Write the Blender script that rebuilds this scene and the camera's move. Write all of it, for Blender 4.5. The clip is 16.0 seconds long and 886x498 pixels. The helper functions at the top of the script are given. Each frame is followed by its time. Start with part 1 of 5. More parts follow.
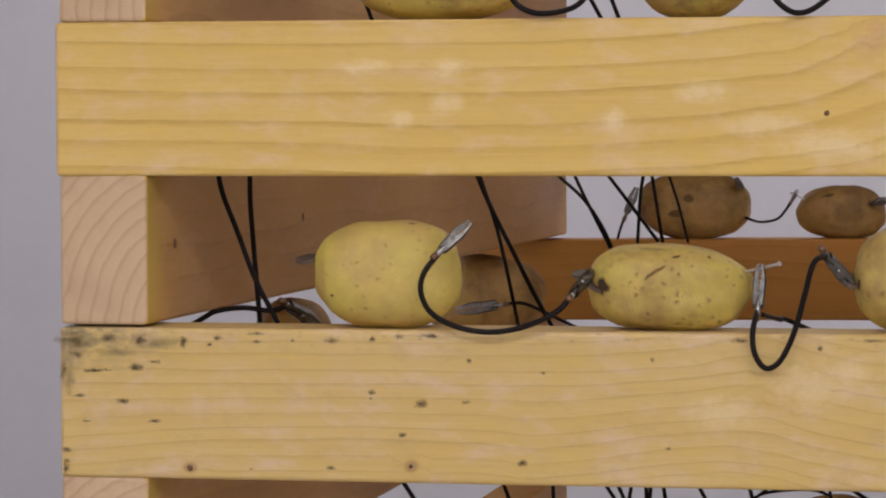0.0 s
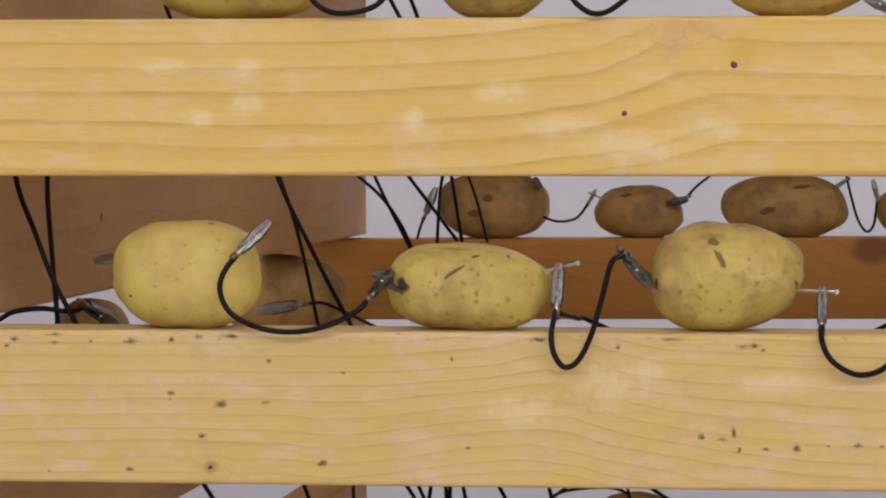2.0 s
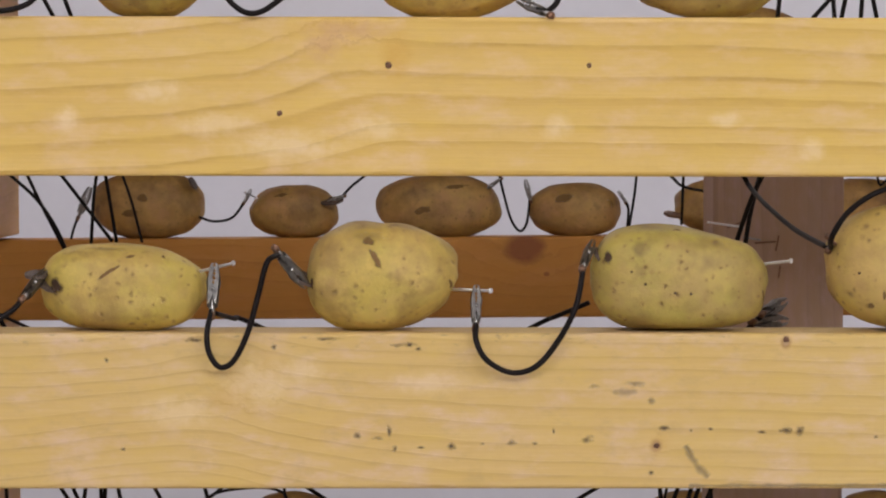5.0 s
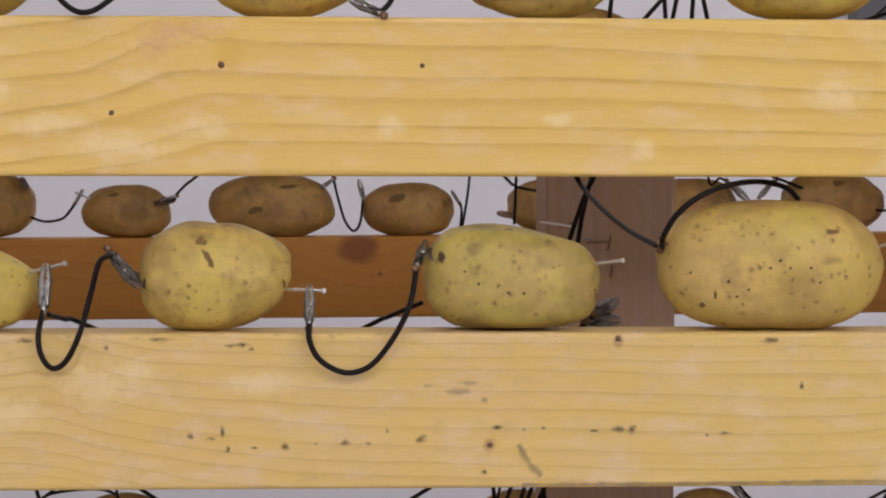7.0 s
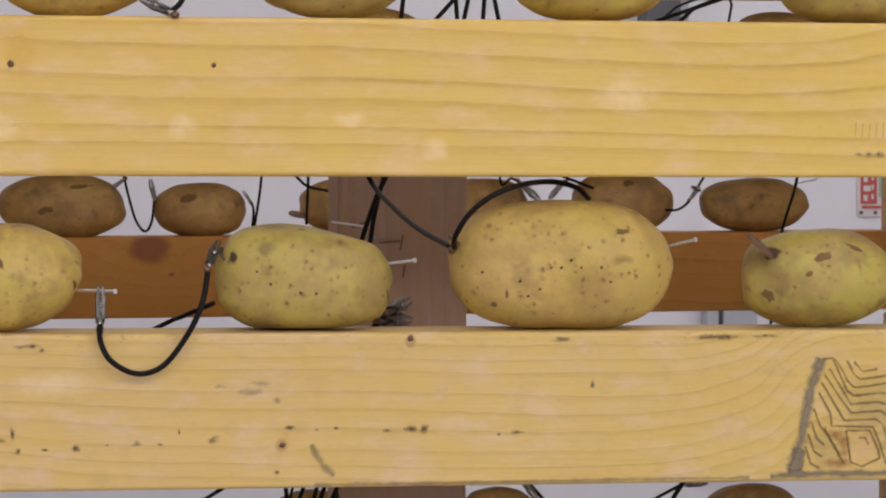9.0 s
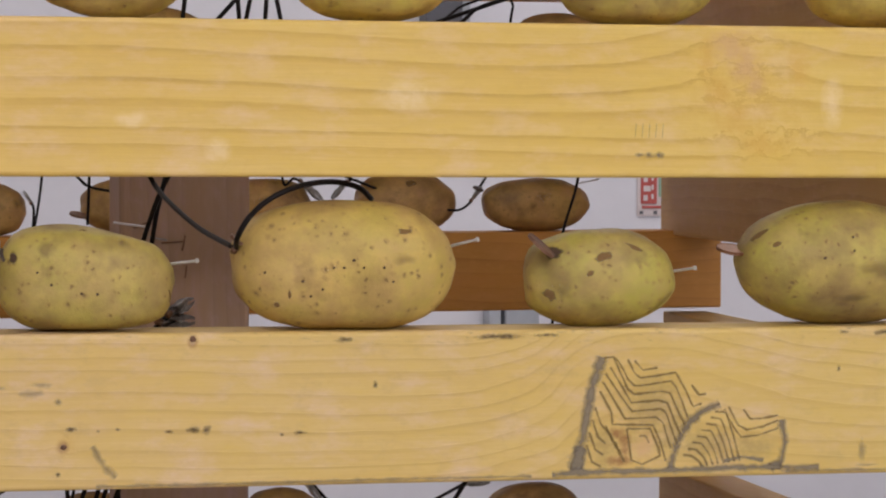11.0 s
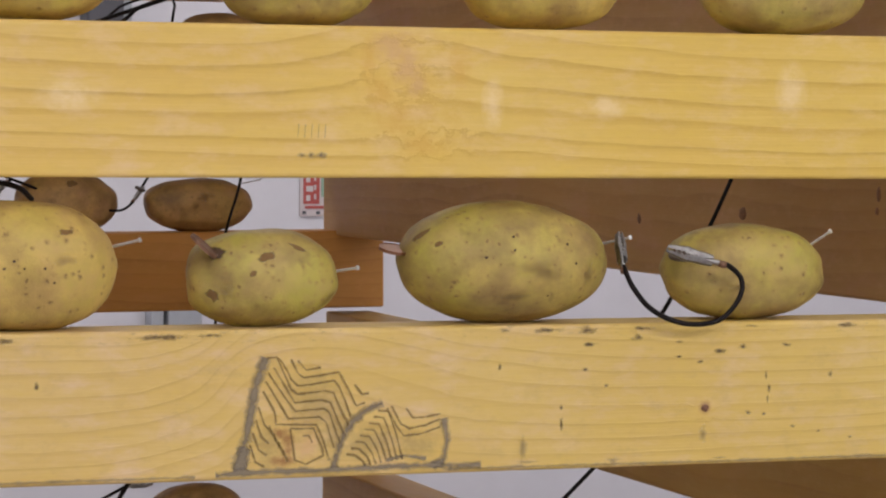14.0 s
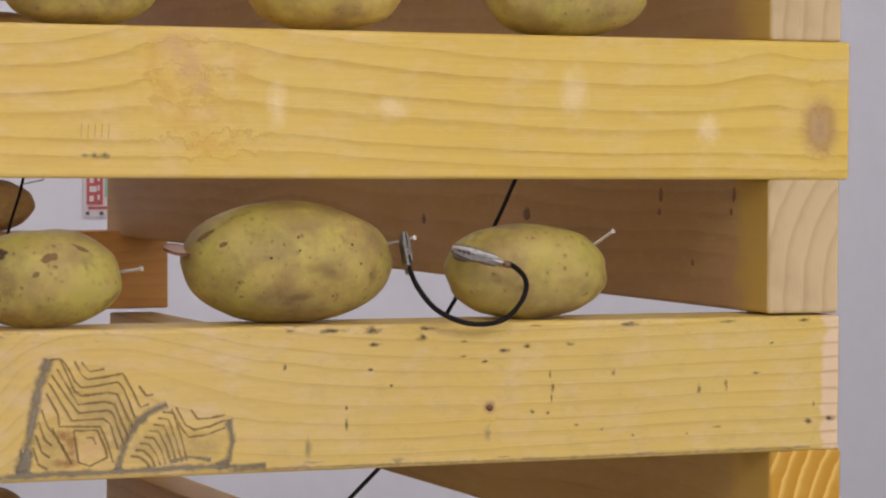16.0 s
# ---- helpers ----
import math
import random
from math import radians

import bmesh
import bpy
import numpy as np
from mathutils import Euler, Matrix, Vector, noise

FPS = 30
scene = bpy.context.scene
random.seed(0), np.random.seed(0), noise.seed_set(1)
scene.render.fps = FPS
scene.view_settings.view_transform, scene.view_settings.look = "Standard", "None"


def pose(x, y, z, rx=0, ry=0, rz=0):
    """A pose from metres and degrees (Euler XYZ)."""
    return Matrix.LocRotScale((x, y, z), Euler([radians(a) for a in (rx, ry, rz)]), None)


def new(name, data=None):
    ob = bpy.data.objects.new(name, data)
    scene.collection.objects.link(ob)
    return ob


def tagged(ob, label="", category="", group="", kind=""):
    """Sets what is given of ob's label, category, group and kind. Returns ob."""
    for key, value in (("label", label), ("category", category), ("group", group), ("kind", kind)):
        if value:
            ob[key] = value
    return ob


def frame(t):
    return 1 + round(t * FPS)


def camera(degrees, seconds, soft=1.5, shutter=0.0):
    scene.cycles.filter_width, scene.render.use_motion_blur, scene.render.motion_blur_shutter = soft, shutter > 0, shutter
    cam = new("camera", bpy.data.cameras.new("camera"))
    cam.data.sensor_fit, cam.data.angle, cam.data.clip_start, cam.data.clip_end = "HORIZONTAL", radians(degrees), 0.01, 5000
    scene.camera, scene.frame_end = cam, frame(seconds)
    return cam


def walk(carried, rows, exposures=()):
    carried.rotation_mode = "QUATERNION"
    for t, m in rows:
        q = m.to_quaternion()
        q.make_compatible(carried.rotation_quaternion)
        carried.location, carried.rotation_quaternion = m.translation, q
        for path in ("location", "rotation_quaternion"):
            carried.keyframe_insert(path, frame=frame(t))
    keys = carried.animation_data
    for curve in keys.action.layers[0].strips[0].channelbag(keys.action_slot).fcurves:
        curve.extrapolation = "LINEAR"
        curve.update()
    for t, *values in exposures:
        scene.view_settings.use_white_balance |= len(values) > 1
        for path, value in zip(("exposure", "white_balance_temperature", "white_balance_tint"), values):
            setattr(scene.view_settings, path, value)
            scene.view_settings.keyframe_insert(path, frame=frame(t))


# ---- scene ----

# ------------------------------------------------------------------ camera
cam = camera(17.48, 16.0, soft=2.1)
EYE = (0.0, -1.3771, 1.2193)
ROWS = [
    (0.0, 87.726, 0.111, 10.022), (0.5, 87.723, 0.092, 8.995), (1.0, 87.721, 0.075, 8.098),
    (1.5, 87.719, 0.059, 7.270), (2.0, 87.717, 0.037, 6.041), (2.5, 87.715, 0.013, 4.721),
    (3.0, 87.714, -0.012, 3.372), (3.5, 87.714, -0.032, 2.251), (4.0, 87.714, -0.050, 1.231),
    (4.5, 87.714, -0.067, 0.265), (5.0, 87.715, -0.086, -0.801), (5.2, 87.715, -0.092, -1.184),
    (7.3, 87.722, -0.150, -4.595), (7.5, 87.723, -0.156, -4.940), (8.0, 87.726, -0.174, -6.020),
    (8.5, 87.730, -0.191, -7.054), (9.0, 87.734, -0.211, -8.244), (9.2, 87.735, -0.218, -8.687),
    (11.3, 87.758, -0.290, -13.203), (11.5, 87.759, -0.294, -13.636), (12.0, 87.766, -0.312, -14.818),
    (12.5, 87.774, -0.329, -15.954), (13.0, 87.782, -0.348, -17.171), (13.5, 87.790, -0.363, -18.218),
    (14.0, 87.798, -0.379, -19.260), (14.5, 87.807, -0.394, -20.275), (15.0, 87.817, -0.410, -21.409),
    (15.5, 87.826, -0.425, -22.449), (16.0, 87.837, -0.441, -23.535),
]
walk(cam, [(t, pose(*EYE, rx, ry, rz)) for t, rx, ry, rz in ROWS],
     exposures=((0.0, 0.0), (1.0, 0.15), (3.5, 0.17), (8.5, 0.16), (13.0, 0.12), (16.0, 0.14)))

# ------------------------------------------------------------------ light
world = bpy.data.worlds.new("room_light")
scene.world = world
world.use_nodes = True
world.node_tree.nodes["Background"].inputs[0].default_value = (0.86, 0.9, 1.0, 1)
world.node_tree.nodes["Background"].inputs[1].default_value = 0.02


def area_light(name, m, w, h, power, colour):
    lamp = bpy.data.lights.new(name, "AREA")
    lamp.shape, lamp.size, lamp.size_y, lamp.energy, lamp.color = "RECTANGLE", w, h, power, colour
    ob = new(name, lamp)
    ob.matrix_world = m
    return ob


COOL = (1.0, 0.96, 0.95)
for lx in (-1.0, 1.0, 2.6):
    for ly, power in ((-3.4, 37), (-0.9, 3), (2.6, 12)):
        area_light("ceiling_panel_light", pose(lx, ly, 2.93), 1.2, 0.6, power, COOL)


# ------------------------------------------------------------------ materials
class Nodes:
    """Short hand for building a node material."""

    def __init__(self, name):
        self.mat = bpy.data.materials.new(name)
        self.mat.use_nodes = True
        self.tree = self.mat.node_tree
        self.bsdf = self.tree.nodes["Principled BSDF"]

    def put(self, socket, value):
        if isinstance(value, bpy.types.NodeSocket):
            self.tree.links.new(value, socket)
        else:
            socket.default_value = value

    def add(self, kind, ins=None, operation="", use_clamp=False, data_type="", blend_type="", noise_dimensions="", uv_map=""):
        n = self.tree.nodes.new(kind)
        if data_type:
            n.data_type = data_type
        if blend_type:
            n.blend_type = blend_type
        if operation:
            n.operation = operation
        if use_clamp:
            n.use_clamp = True
        if noise_dimensions:
            n.noise_dimensions = noise_dimensions
        if uv_map:
            n.uv_map = uv_map
        for k, v in (ins or {}).items():
            self.put(n.inputs[k], v)
        return n

    def math(self, op, a, b=0.0, clamp=False):
        return self.add("ShaderNodeMath", {0: a, 1: b}, operation=op, use_clamp=clamp).outputs[0]

    def mix(self, fac, a, b, blend="MIX"):
        n = self.add("ShaderNodeMix", {0: fac}, data_type="RGBA", blend_type=blend)
        for i, c in ((6, a), (7, b)):
            self.put(n.inputs[i], c if isinstance(c, bpy.types.NodeSocket) else (*c, 1))
        return n.outputs[2]

    def noise(self, vec, scale, detail=3.0, rough=0.55):
        n = self.add("ShaderNodeTexNoise", {"Vector": vec, "Scale": scale, "Detail": detail, "Roughness": rough})
        return n.outputs[0]

    def ramp(self, fac, *stops):
        n = self.add("ShaderNodeValToRGB", {0: fac})
        els = n.color_ramp.elements
        while len(els) < len(stops):
            els.new(0.5)
        for e, (at, c) in zip(els, stops):
            e.position = at
            e.color = (*c, 1) if isinstance(c, tuple) else (c, c, c, 1)
        return n.outputs[0]

    def coords(self):
        """Object coordinates, moved apart for each object."""
        return self.add("ShaderNodeTexCoord").outputs["Object"]

    def scaled(self, vec, x, y, z):
        return self.add("ShaderNodeVectorMath", {0: vec, 1: (x, y, z)}, operation="MULTIPLY").outputs[0]

    def bump(self, height, strength, distance=0.001):
        n = self.add("ShaderNodeBump", {"Height": height, "Strength": strength, "Distance": distance})
        self.put(self.bsdf.inputs["Normal"], n.outputs[0])

    def done(self, colour, rough, metal=0.0, spec=0.5, coat=0.0):
        b = self.bsdf.inputs
        self.put(b["Base Color"], colour if isinstance(colour, bpy.types.NodeSocket) else (*colour, 1))
        self.put(b["Roughness"], rough)
        self.put(b["Metallic"], metal)
        self.put(b["Specular IOR Level"], spec)
        if coat:
            b["Coat Weight"].default_value = coat
            b["Coat Roughness"].default_value = 0.35
        return self.mat


def wood(name, early, late, period, waver=0.9, knots=(), line=0.75, slop=0.0):
    """Pine along local x. knots: (x, z, length, height, lift, darkness) on the wide face."""
    k = Nodes(name)
    co = k.coords()
    rnd = k.add("ShaderNodeObjectInfo").outputs["Random"]
    off = k.math("MULTIPLY", rnd, 37.0)
    shift = k.add("ShaderNodeCombineXYZ", {0: off, 1: off, 2: k.math("MULTIPLY", rnd, 3.0)}).outputs[0] if not knots else (0, 0, 0)
    moved = k.add("ShaderNodeVectorMath", {0: co, 1: shift}, operation="ADD").outputs[0]
    sep = k.add("ShaderNodeSeparateXYZ", {0: co})
    x, y, z = sep.outputs
    slow = k.noise(k.scaled(moved, 2.6, 9, 9), 1.0, 2.0, 0.5)
    fine = k.noise(k.scaled(moved, 14, 60, 60), 1.0, 3.0, 0.6)
    warp = k.math("ADD", k.math("MULTIPLY", k.math("SUBTRACT", slow, 0.5), waver * 0.06),
                  k.math("MULTIPLY", k.math("SUBTRACT", fine, 0.5), 0.003))
    level = k.math("ADD", k.math("ADD", z, k.math("MULTIPLY", y, 0.5)), warp)
    dark = 0.0
    for kx, kz, sx, sz, lift, deep in knots:
        dx = k.math("DIVIDE", k.math("SUBTRACT", x, kx), sx)
        dz = k.math("DIVIDE", k.math("SUBTRACT", z, kz), sz)
        r2 = k.math("ADD", k.math("MULTIPLY", dx, dx), k.math("MULTIPLY", dz, dz))
        hill = k.math("POWER", 2.718, k.math("MULTIPLY", r2, -1.0))
        level = k.math("ADD", level, k.math("MULTIPLY", hill, lift))
        churn = k.noise(k.scaled(co, 75, 110, 110), 1.0, 4.0, 0.65)
        level = k.math("ADD", level, k.math("MULTIPLY", k.math("MULTIPLY", hill, k.math("SUBTRACT", churn, 0.5)), 1.1 * abs(lift)))
        core = k.math("MULTIPLY", k.math("SUBTRACT", k.math("ADD", 0.09, k.math("MULTIPLY", churn, 0.14)), r2), 9.0, True)
        dark = k.math("MAXIMUM", dark, k.math("MULTIPLY", core, deep))
    turns = k.math("DIVIDE", k.math("ADD", level, k.math("MULTIPLY", rnd, 0.05)), period)
    saw = k.math("FRACT", turns)
    ring = k.ramp(saw, (0.0, 0.0), (0.2, 0.06), (0.55, line * 0.5), (0.84, line), (0.93, 1.0), (1.0, 0.0))
    which = k.add("ShaderNodeTexWhiteNoise", {"W": k.math("FLOOR", turns)}, noise_dimensions="1D").outputs[0]
    ring = k.math("MULTIPLY", ring, k.math("ADD", k.math("MULTIPLY", which, 0.5), 0.5))
    fibre = k.noise(k.scaled(moved, 26, 900, 900), 1.0, 2.0, 0.6)
    cloud = k.noise(k.scaled(moved, 9, 26, 26), 1.0, 4.0, 0.6)
    col = k.mix(ring, early, late)
    streak = k.noise(k.scaled(moved, 10, 420, 420), 1.0, 3.0, 0.6)
    mottle = k.noise(k.scaled(moved, 75, 170, 170), 1.0, 4.0, 0.65)
    col = k.mix(k.math("MULTIPLY", fibre, 0.3), col, tuple(c * 0.85 for c in late))
    col = k.mix(k.ramp(streak, (0.5, 0.0), (0.75, 0.28)), col, late)
    col = k.mix(k.ramp(mottle, (0.5, 0.0), (0.72, 0.55)), col, (min(1, early[0] * 1.12), early[1] * 1.1, early[2] * 1.45))
    col = k.mix(k.ramp(mottle, (0.28, 0.4), (0.47, 0.0)), col, (early[0] * 0.92, early[1] * 0.84, early[2] * 0.62))
    col = k.mix(k.ramp(cloud, (0.35, 0.0), (0.75, 0.4)), col, tuple(min(1, c * 1.16) for c in early))
    tone = k.noise(k.scaled(moved, 6, 40, 40), 1.0, 4.0, 0.6)
    col = k.mix(k.ramp(tone, (0.42, 0.0), (0.66, 0.7)), col, (early[0] * 0.97, early[1] * 0.9, early[2] * 0.75))
    blush = k.noise(k.scaled(moved, 11, 30, 30), 1.0, 5.0, 0.7)
    col = k.mix(k.ramp(blush, (0.5, 0.0), (0.75, 0.6)), col, (early[0] * 1.05, early[1] * 0.98, early[2] * 1.55))
    if slop:
        edge = k.noise(k.scaled(co, 20, 45, 30), 1.0, 3.0, 0.6)
        over = k.math("SUBTRACT", k.math("ADD", slop, k.math("MULTIPLY", k.math("SUBTRACT", edge, 0.5), 0.05)), x)
        col = k.mix(k.math("MULTIPLY", over, 60.0, True), col, (0.6, 0.39, 0.08))
    col = k.mix(dark, col, (0.2, 0.055, 0.02))
    k.bump(k.math("ADD", k.math("MULTIPLY", fibre, 0.6), k.math("MULTIPLY", ring, 0.5)), 0.25, 0.0006)
    return k.done(col, k.math("ADD", k.math("MULTIPLY", fibre, 0.2), 0.4), 0.0, 0.35)


def curve(k, x, stops, span=0.06):
    """A smooth function of x, in metres, given by stops (x, value)."""
    n = k.add("ShaderNodeValToRGB", {0: k.math("DIVIDE", x, 1.3)})
    n.color_ramp.interpolation = "CARDINAL"
    els = n.color_ramp.elements
    while len(els) < len(stops):
        els.new(0.5)
    for e, (at, v) in zip(els, stops):
        e.position = at / 1.3
        g = v / span + 0.5
        e.color = (g, g, g, 1)
    return k.math("MULTIPLY", k.math("SUBTRACT", n.outputs[0], 0.5), span)


def near_board(name, early, late, period, high, low, burls, line, band, film, richer=0.0, bare=0.0, mould=False, knots=(), tints=(), grime=0.2):
    """Pine along local x. The year rings rise and fall along the board as high (upper third) and low (lower third) say."""
    k = Nodes(name)
    co = k.coords()
    x, y, z = k.add("ShaderNodeSeparateXYZ", {0: co}).outputs
    up = k.math("DIVIDE", k.math("SUBTRACT", z, 0.017), 0.038, True)
    rise_low = curve(k, x, low)
    rise = k.math("ADD", rise_low, k.math("MULTIPLY", up, k.math("SUBTRACT", curve(k, x, high), rise_low)))
    sway = k.noise(k.scaled(co, 9, 30, 30), 1.0, 2.0, 0.5)
    jitter = k.noise(k.scaled(co, 70, 160, 160), 1.0, 3.0, 0.6)
    level = k.math("ADD", k.math("SUBTRACT", k.math("ADD", z, k.math("MULTIPLY", y, 0.5)), rise),
                   k.math("ADD", k.math("MULTIPLY", k.math("SUBTRACT", sway, 0.5), 0.0045), k.math("MULTIPLY", k.math("SUBTRACT", jitter, 0.5), 0.0011)))
    churn = k.noise(k.scaled(co, 95, 120, 120), 1.0, 5.0, 0.65)
    wild = 0.0
    for bx, bz, sx, sz in burls:
        dx = k.math("DIVIDE", k.math("SUBTRACT", x, bx), sx)
        dz = k.math("DIVIDE", k.math("SUBTRACT", z, bz), sz)
        hill = k.math("POWER", 2.718, k.math("MULTIPLY", k.math("ADD", k.math("MULTIPLY", dx, dx), k.math("MULTIPLY", dz, dz)), -1.0))
        wild = k.math("MAXIMUM", wild, hill)
    level = k.math("ADD", level, k.math("MULTIPLY", k.math("MULTIPLY", wild, k.math("SUBTRACT", churn, 0.5)), 0.045))
    uneven = k.add("ShaderNodeTexNoise", {"W": k.math("MULTIPLY", level, 55.0), "Scale": 1.0, "Detail": 1.0}, noise_dimensions="1D").outputs[0]
    turns = k.math("ADD", k.math("DIVIDE", level, period), k.math("MULTIPLY", uneven, 0.9))
    saw = k.math("FRACT", turns)
    which = k.add("ShaderNodeTexWhiteNoise", {"W": k.math("FLOOR", turns)}, noise_dimensions="1D").outputs[0]
    broad = k.ramp(saw, (0.0, 0.0), (0.25, 0.02), (0.6, 0.45), (0.9, 1.0), (0.96, 0.6), (1.0, 0.0))
    thin = k.ramp(saw, (0.72, 0.0), (0.9, 0.85), (0.94, 1.0), (1.0, 0.0))
    fade = k.ramp(k.noise(k.scaled(co, 7, 130, 130), 1.0, 3.0, 0.6), (0.3, 0.35), (0.62, 1.0))
    own = k.math("MULTIPLY", fade, k.math("ADD", k.math("MULTIPLY", which, 0.6), 0.4))
    fibre = k.noise(k.scaled(co, 24, 900, 900), 1.0, 2.0, 0.6)
    streak = k.noise(k.scaled(co, 9, 330, 330), 1.0, 4.0, 0.65)
    cloud = k.noise(k.scaled(co, 8, 22, 22), 1.0, 4.0, 0.6)
    patch = k.noise(k.scaled(co, 30, 75, 75), 1.0, 4.0, 0.62)
    mottle = k.noise(k.scaled(co, 110, 190, 190), 1.0, 4.0, 0.65)
    col = k.mix(k.ramp(cloud, (0.32, 0.0), (0.68, 1.0)), early, (early[0] * 0.97, early[1] * 0.93, early[2] * 0.78))
    col = k.mix(k.math("MULTIPLY", broad, band), col, (early[0] * 0.88, early[1] * 0.79, early[2] * 0.55))
    col = k.mix(k.math("MULTIPLY", k.math("MULTIPLY", thin, own), line), col, late)
    col = k.mix(k.ramp(streak, (0.48, 0.0), (0.75, 0.22)), col, (early[0] * 0.8, early[1] * 0.7, early[2] * 0.5))
    col = k.mix(k.ramp(streak, (0.28, 0.3), (0.48, 0.0)), col, (min(1, early[0] * 1.08), early[1] * 1.09, early[2] * 1.25))
    # thin whitish film left by rubbing and a yellow glaze that lies unevenly
    col = k.mix(k.ramp(patch, (0.5, 0.0), (0.72, film)), col, (min(1, early[0] * 1.04), early[1] * 1.05, early[2] * 1.85))
    col = k.mix(k.ramp(patch, (0.3, 0.6), (0.47, 0.0)), col, (early[0] * 0.98, early[1] * 0.95, early[2] * 0.62))
    col = k.mix(k.ramp(mottle, (0.5, 0.0), (0.72, 0.45)), col, (early[0] * 0.9, early[1] * 0.84, early[2] * 0.75))
    haze = k.noise(k.scaled(co, 48, 85, 85), 1.0, 5.0, 0.68)
    col = k.mix(k.ramp(haze, (0.54, 0.0), (0.74, grime)), col, (early[0] * 0.72, early[1] * 0.7, early[2] * 0.75))
    col = k.mix(k.math("MULTIPLY", wild, k.ramp(churn, (0.42, 0.0), (0.7, 0.4))), col, (early[0] * 0.9, early[1] * 0.75, early[2] * 0.45))
    if richer:
        # the yellow glaze lies thicker towards the far end of the board
        col = k.mix(k.math("MULTIPLY", k.math("SUBTRACT", x, 0.5), richer, True), col, (0.95, 1.0, 0.45), "MULTIPLY")
    for colour, most, fray, places in tints:
        # rubbed, stained or resinous patches with frayed borders
        torn = k.noise(k.scaled(co, fray, fray * 1.3, fray * 1.3), 1.0, 4.0, 0.65)
        cover = 0.0
        for px, pz, sx, sz in places:
            dx = k.math("DIVIDE", k.math("SUBTRACT", x, px), sx)
            dz = k.math("DIVIDE", k.math("SUBTRACT", z, pz), sz)
            cover = k.math("MAXIMUM", cover, k.math("SUBTRACT", 1.25, k.math("SQRT", k.math("ADD", k.math("MULTIPLY", dx, dx), k.math("MULTIPLY", dz, dz)))))
        cover = k.math("ADD", cover, k.math("MULTIPLY", k.math("MULTIPLY", cover, 2.0, True), k.math("MULTIPLY", k.math("SUBTRACT", torn, 0.5), 2.4)))
        col = k.mix(k.ramp(cover, (0.05, 0.0), (1.05, most)), col, colour)
    for kx, kz, sx, sz in knots:
        # a knot: brown rings round a greyish heart, with a resin halo
        dx = k.math("DIVIDE", k.math("SUBTRACT", x, kx), sx)
        dz = k.math("DIVIDE", k.math("SUBTRACT", z, kz), sz)
        r = k.math("ADD", k.math("SQRT", k.math("ADD", k.math("MULTIPLY", dx, dx), k.math("MULTIPLY", dz, dz))),
                   k.math("MULTIPLY", k.math("SUBTRACT", churn, 0.5), 0.9))
        tint = k.ramp(r, (0.0, (0.34, 0.21, 0.12)), (0.3, (0.42, 0.27, 0.15)), (0.5, (0.36, 0.19, 0.07)), (0.75, (0.5, 0.31, 0.11)), (1.0, (0.55, 0.34, 0.1)))
        col = k.mix(k.ramp(r, (0.3, 0.8), (0.7, 0.55), (1.0, 0.0)), col, tint)
    if mould:
        growth = k.noise(k.scaled(co, 90, 150, 150), 1.0, 5.0, 0.7)
        near = k.math("MULTIPLY", k.math("SUBTRACT", 0.07, x), 14.0, True)
        top = k.math("MULTIPLY", k.math("SUBTRACT", z, 0.045), 36.0, True)
        col = k.mix(k.math("MULTIPLY", k.ramp(growth, (0.4, 0.0), (0.57, 0.9)), k.math("MULTIPLY", near, top)), col, (0.17, 0.15, 0.1))
        # fine specks, most of them where water stood along the upper edge
        fleck = k.noise(k.scaled(co, 150, 420, 420), 1.0, 4.0, 0.65)
        wet = k.math("MULTIPLY", k.math("SUBTRACT", z, 0.063), 90.0, True)
        col = k.mix(k.math("MULTIPLY", k.ramp(fleck, (0.58, 0.0), (0.7, 0.7)), wet), col, (0.3, 0.21, 0.1))
    if bare:
        # the glaze stops short of the end in a wavy line
        edge = k.noise(k.scaled(co, 30, 70, 70), 1.0, 3.0, 0.6)
        past = k.math("SUBTRACT", x, k.math("ADD", bare, k.math("MULTIPLY", k.math("SUBTRACT", edge, 0.5), 0.02)))
        bared = k.mix(thin, (0.74, 0.56, 0.39), (0.55, 0.36, 0.21))
        col = k.mix(k.math("MULTIPLY", k.math("MULTIPLY", past, 300.0, True), 0.8), col, bared)
    k.bump(k.math("ADD", k.math("MULTIPLY", fibre, 0.5), k.math("ADD", k.math("MULTIPLY", thin, 0.5), k.math("MULTIPLY", mottle, 0.5))), 0.3, 0.0006)
    return k.done(col, k.math("ADD", k.math("MULTIPLY", mottle, 0.25), 0.42), 0.0, 0.35)


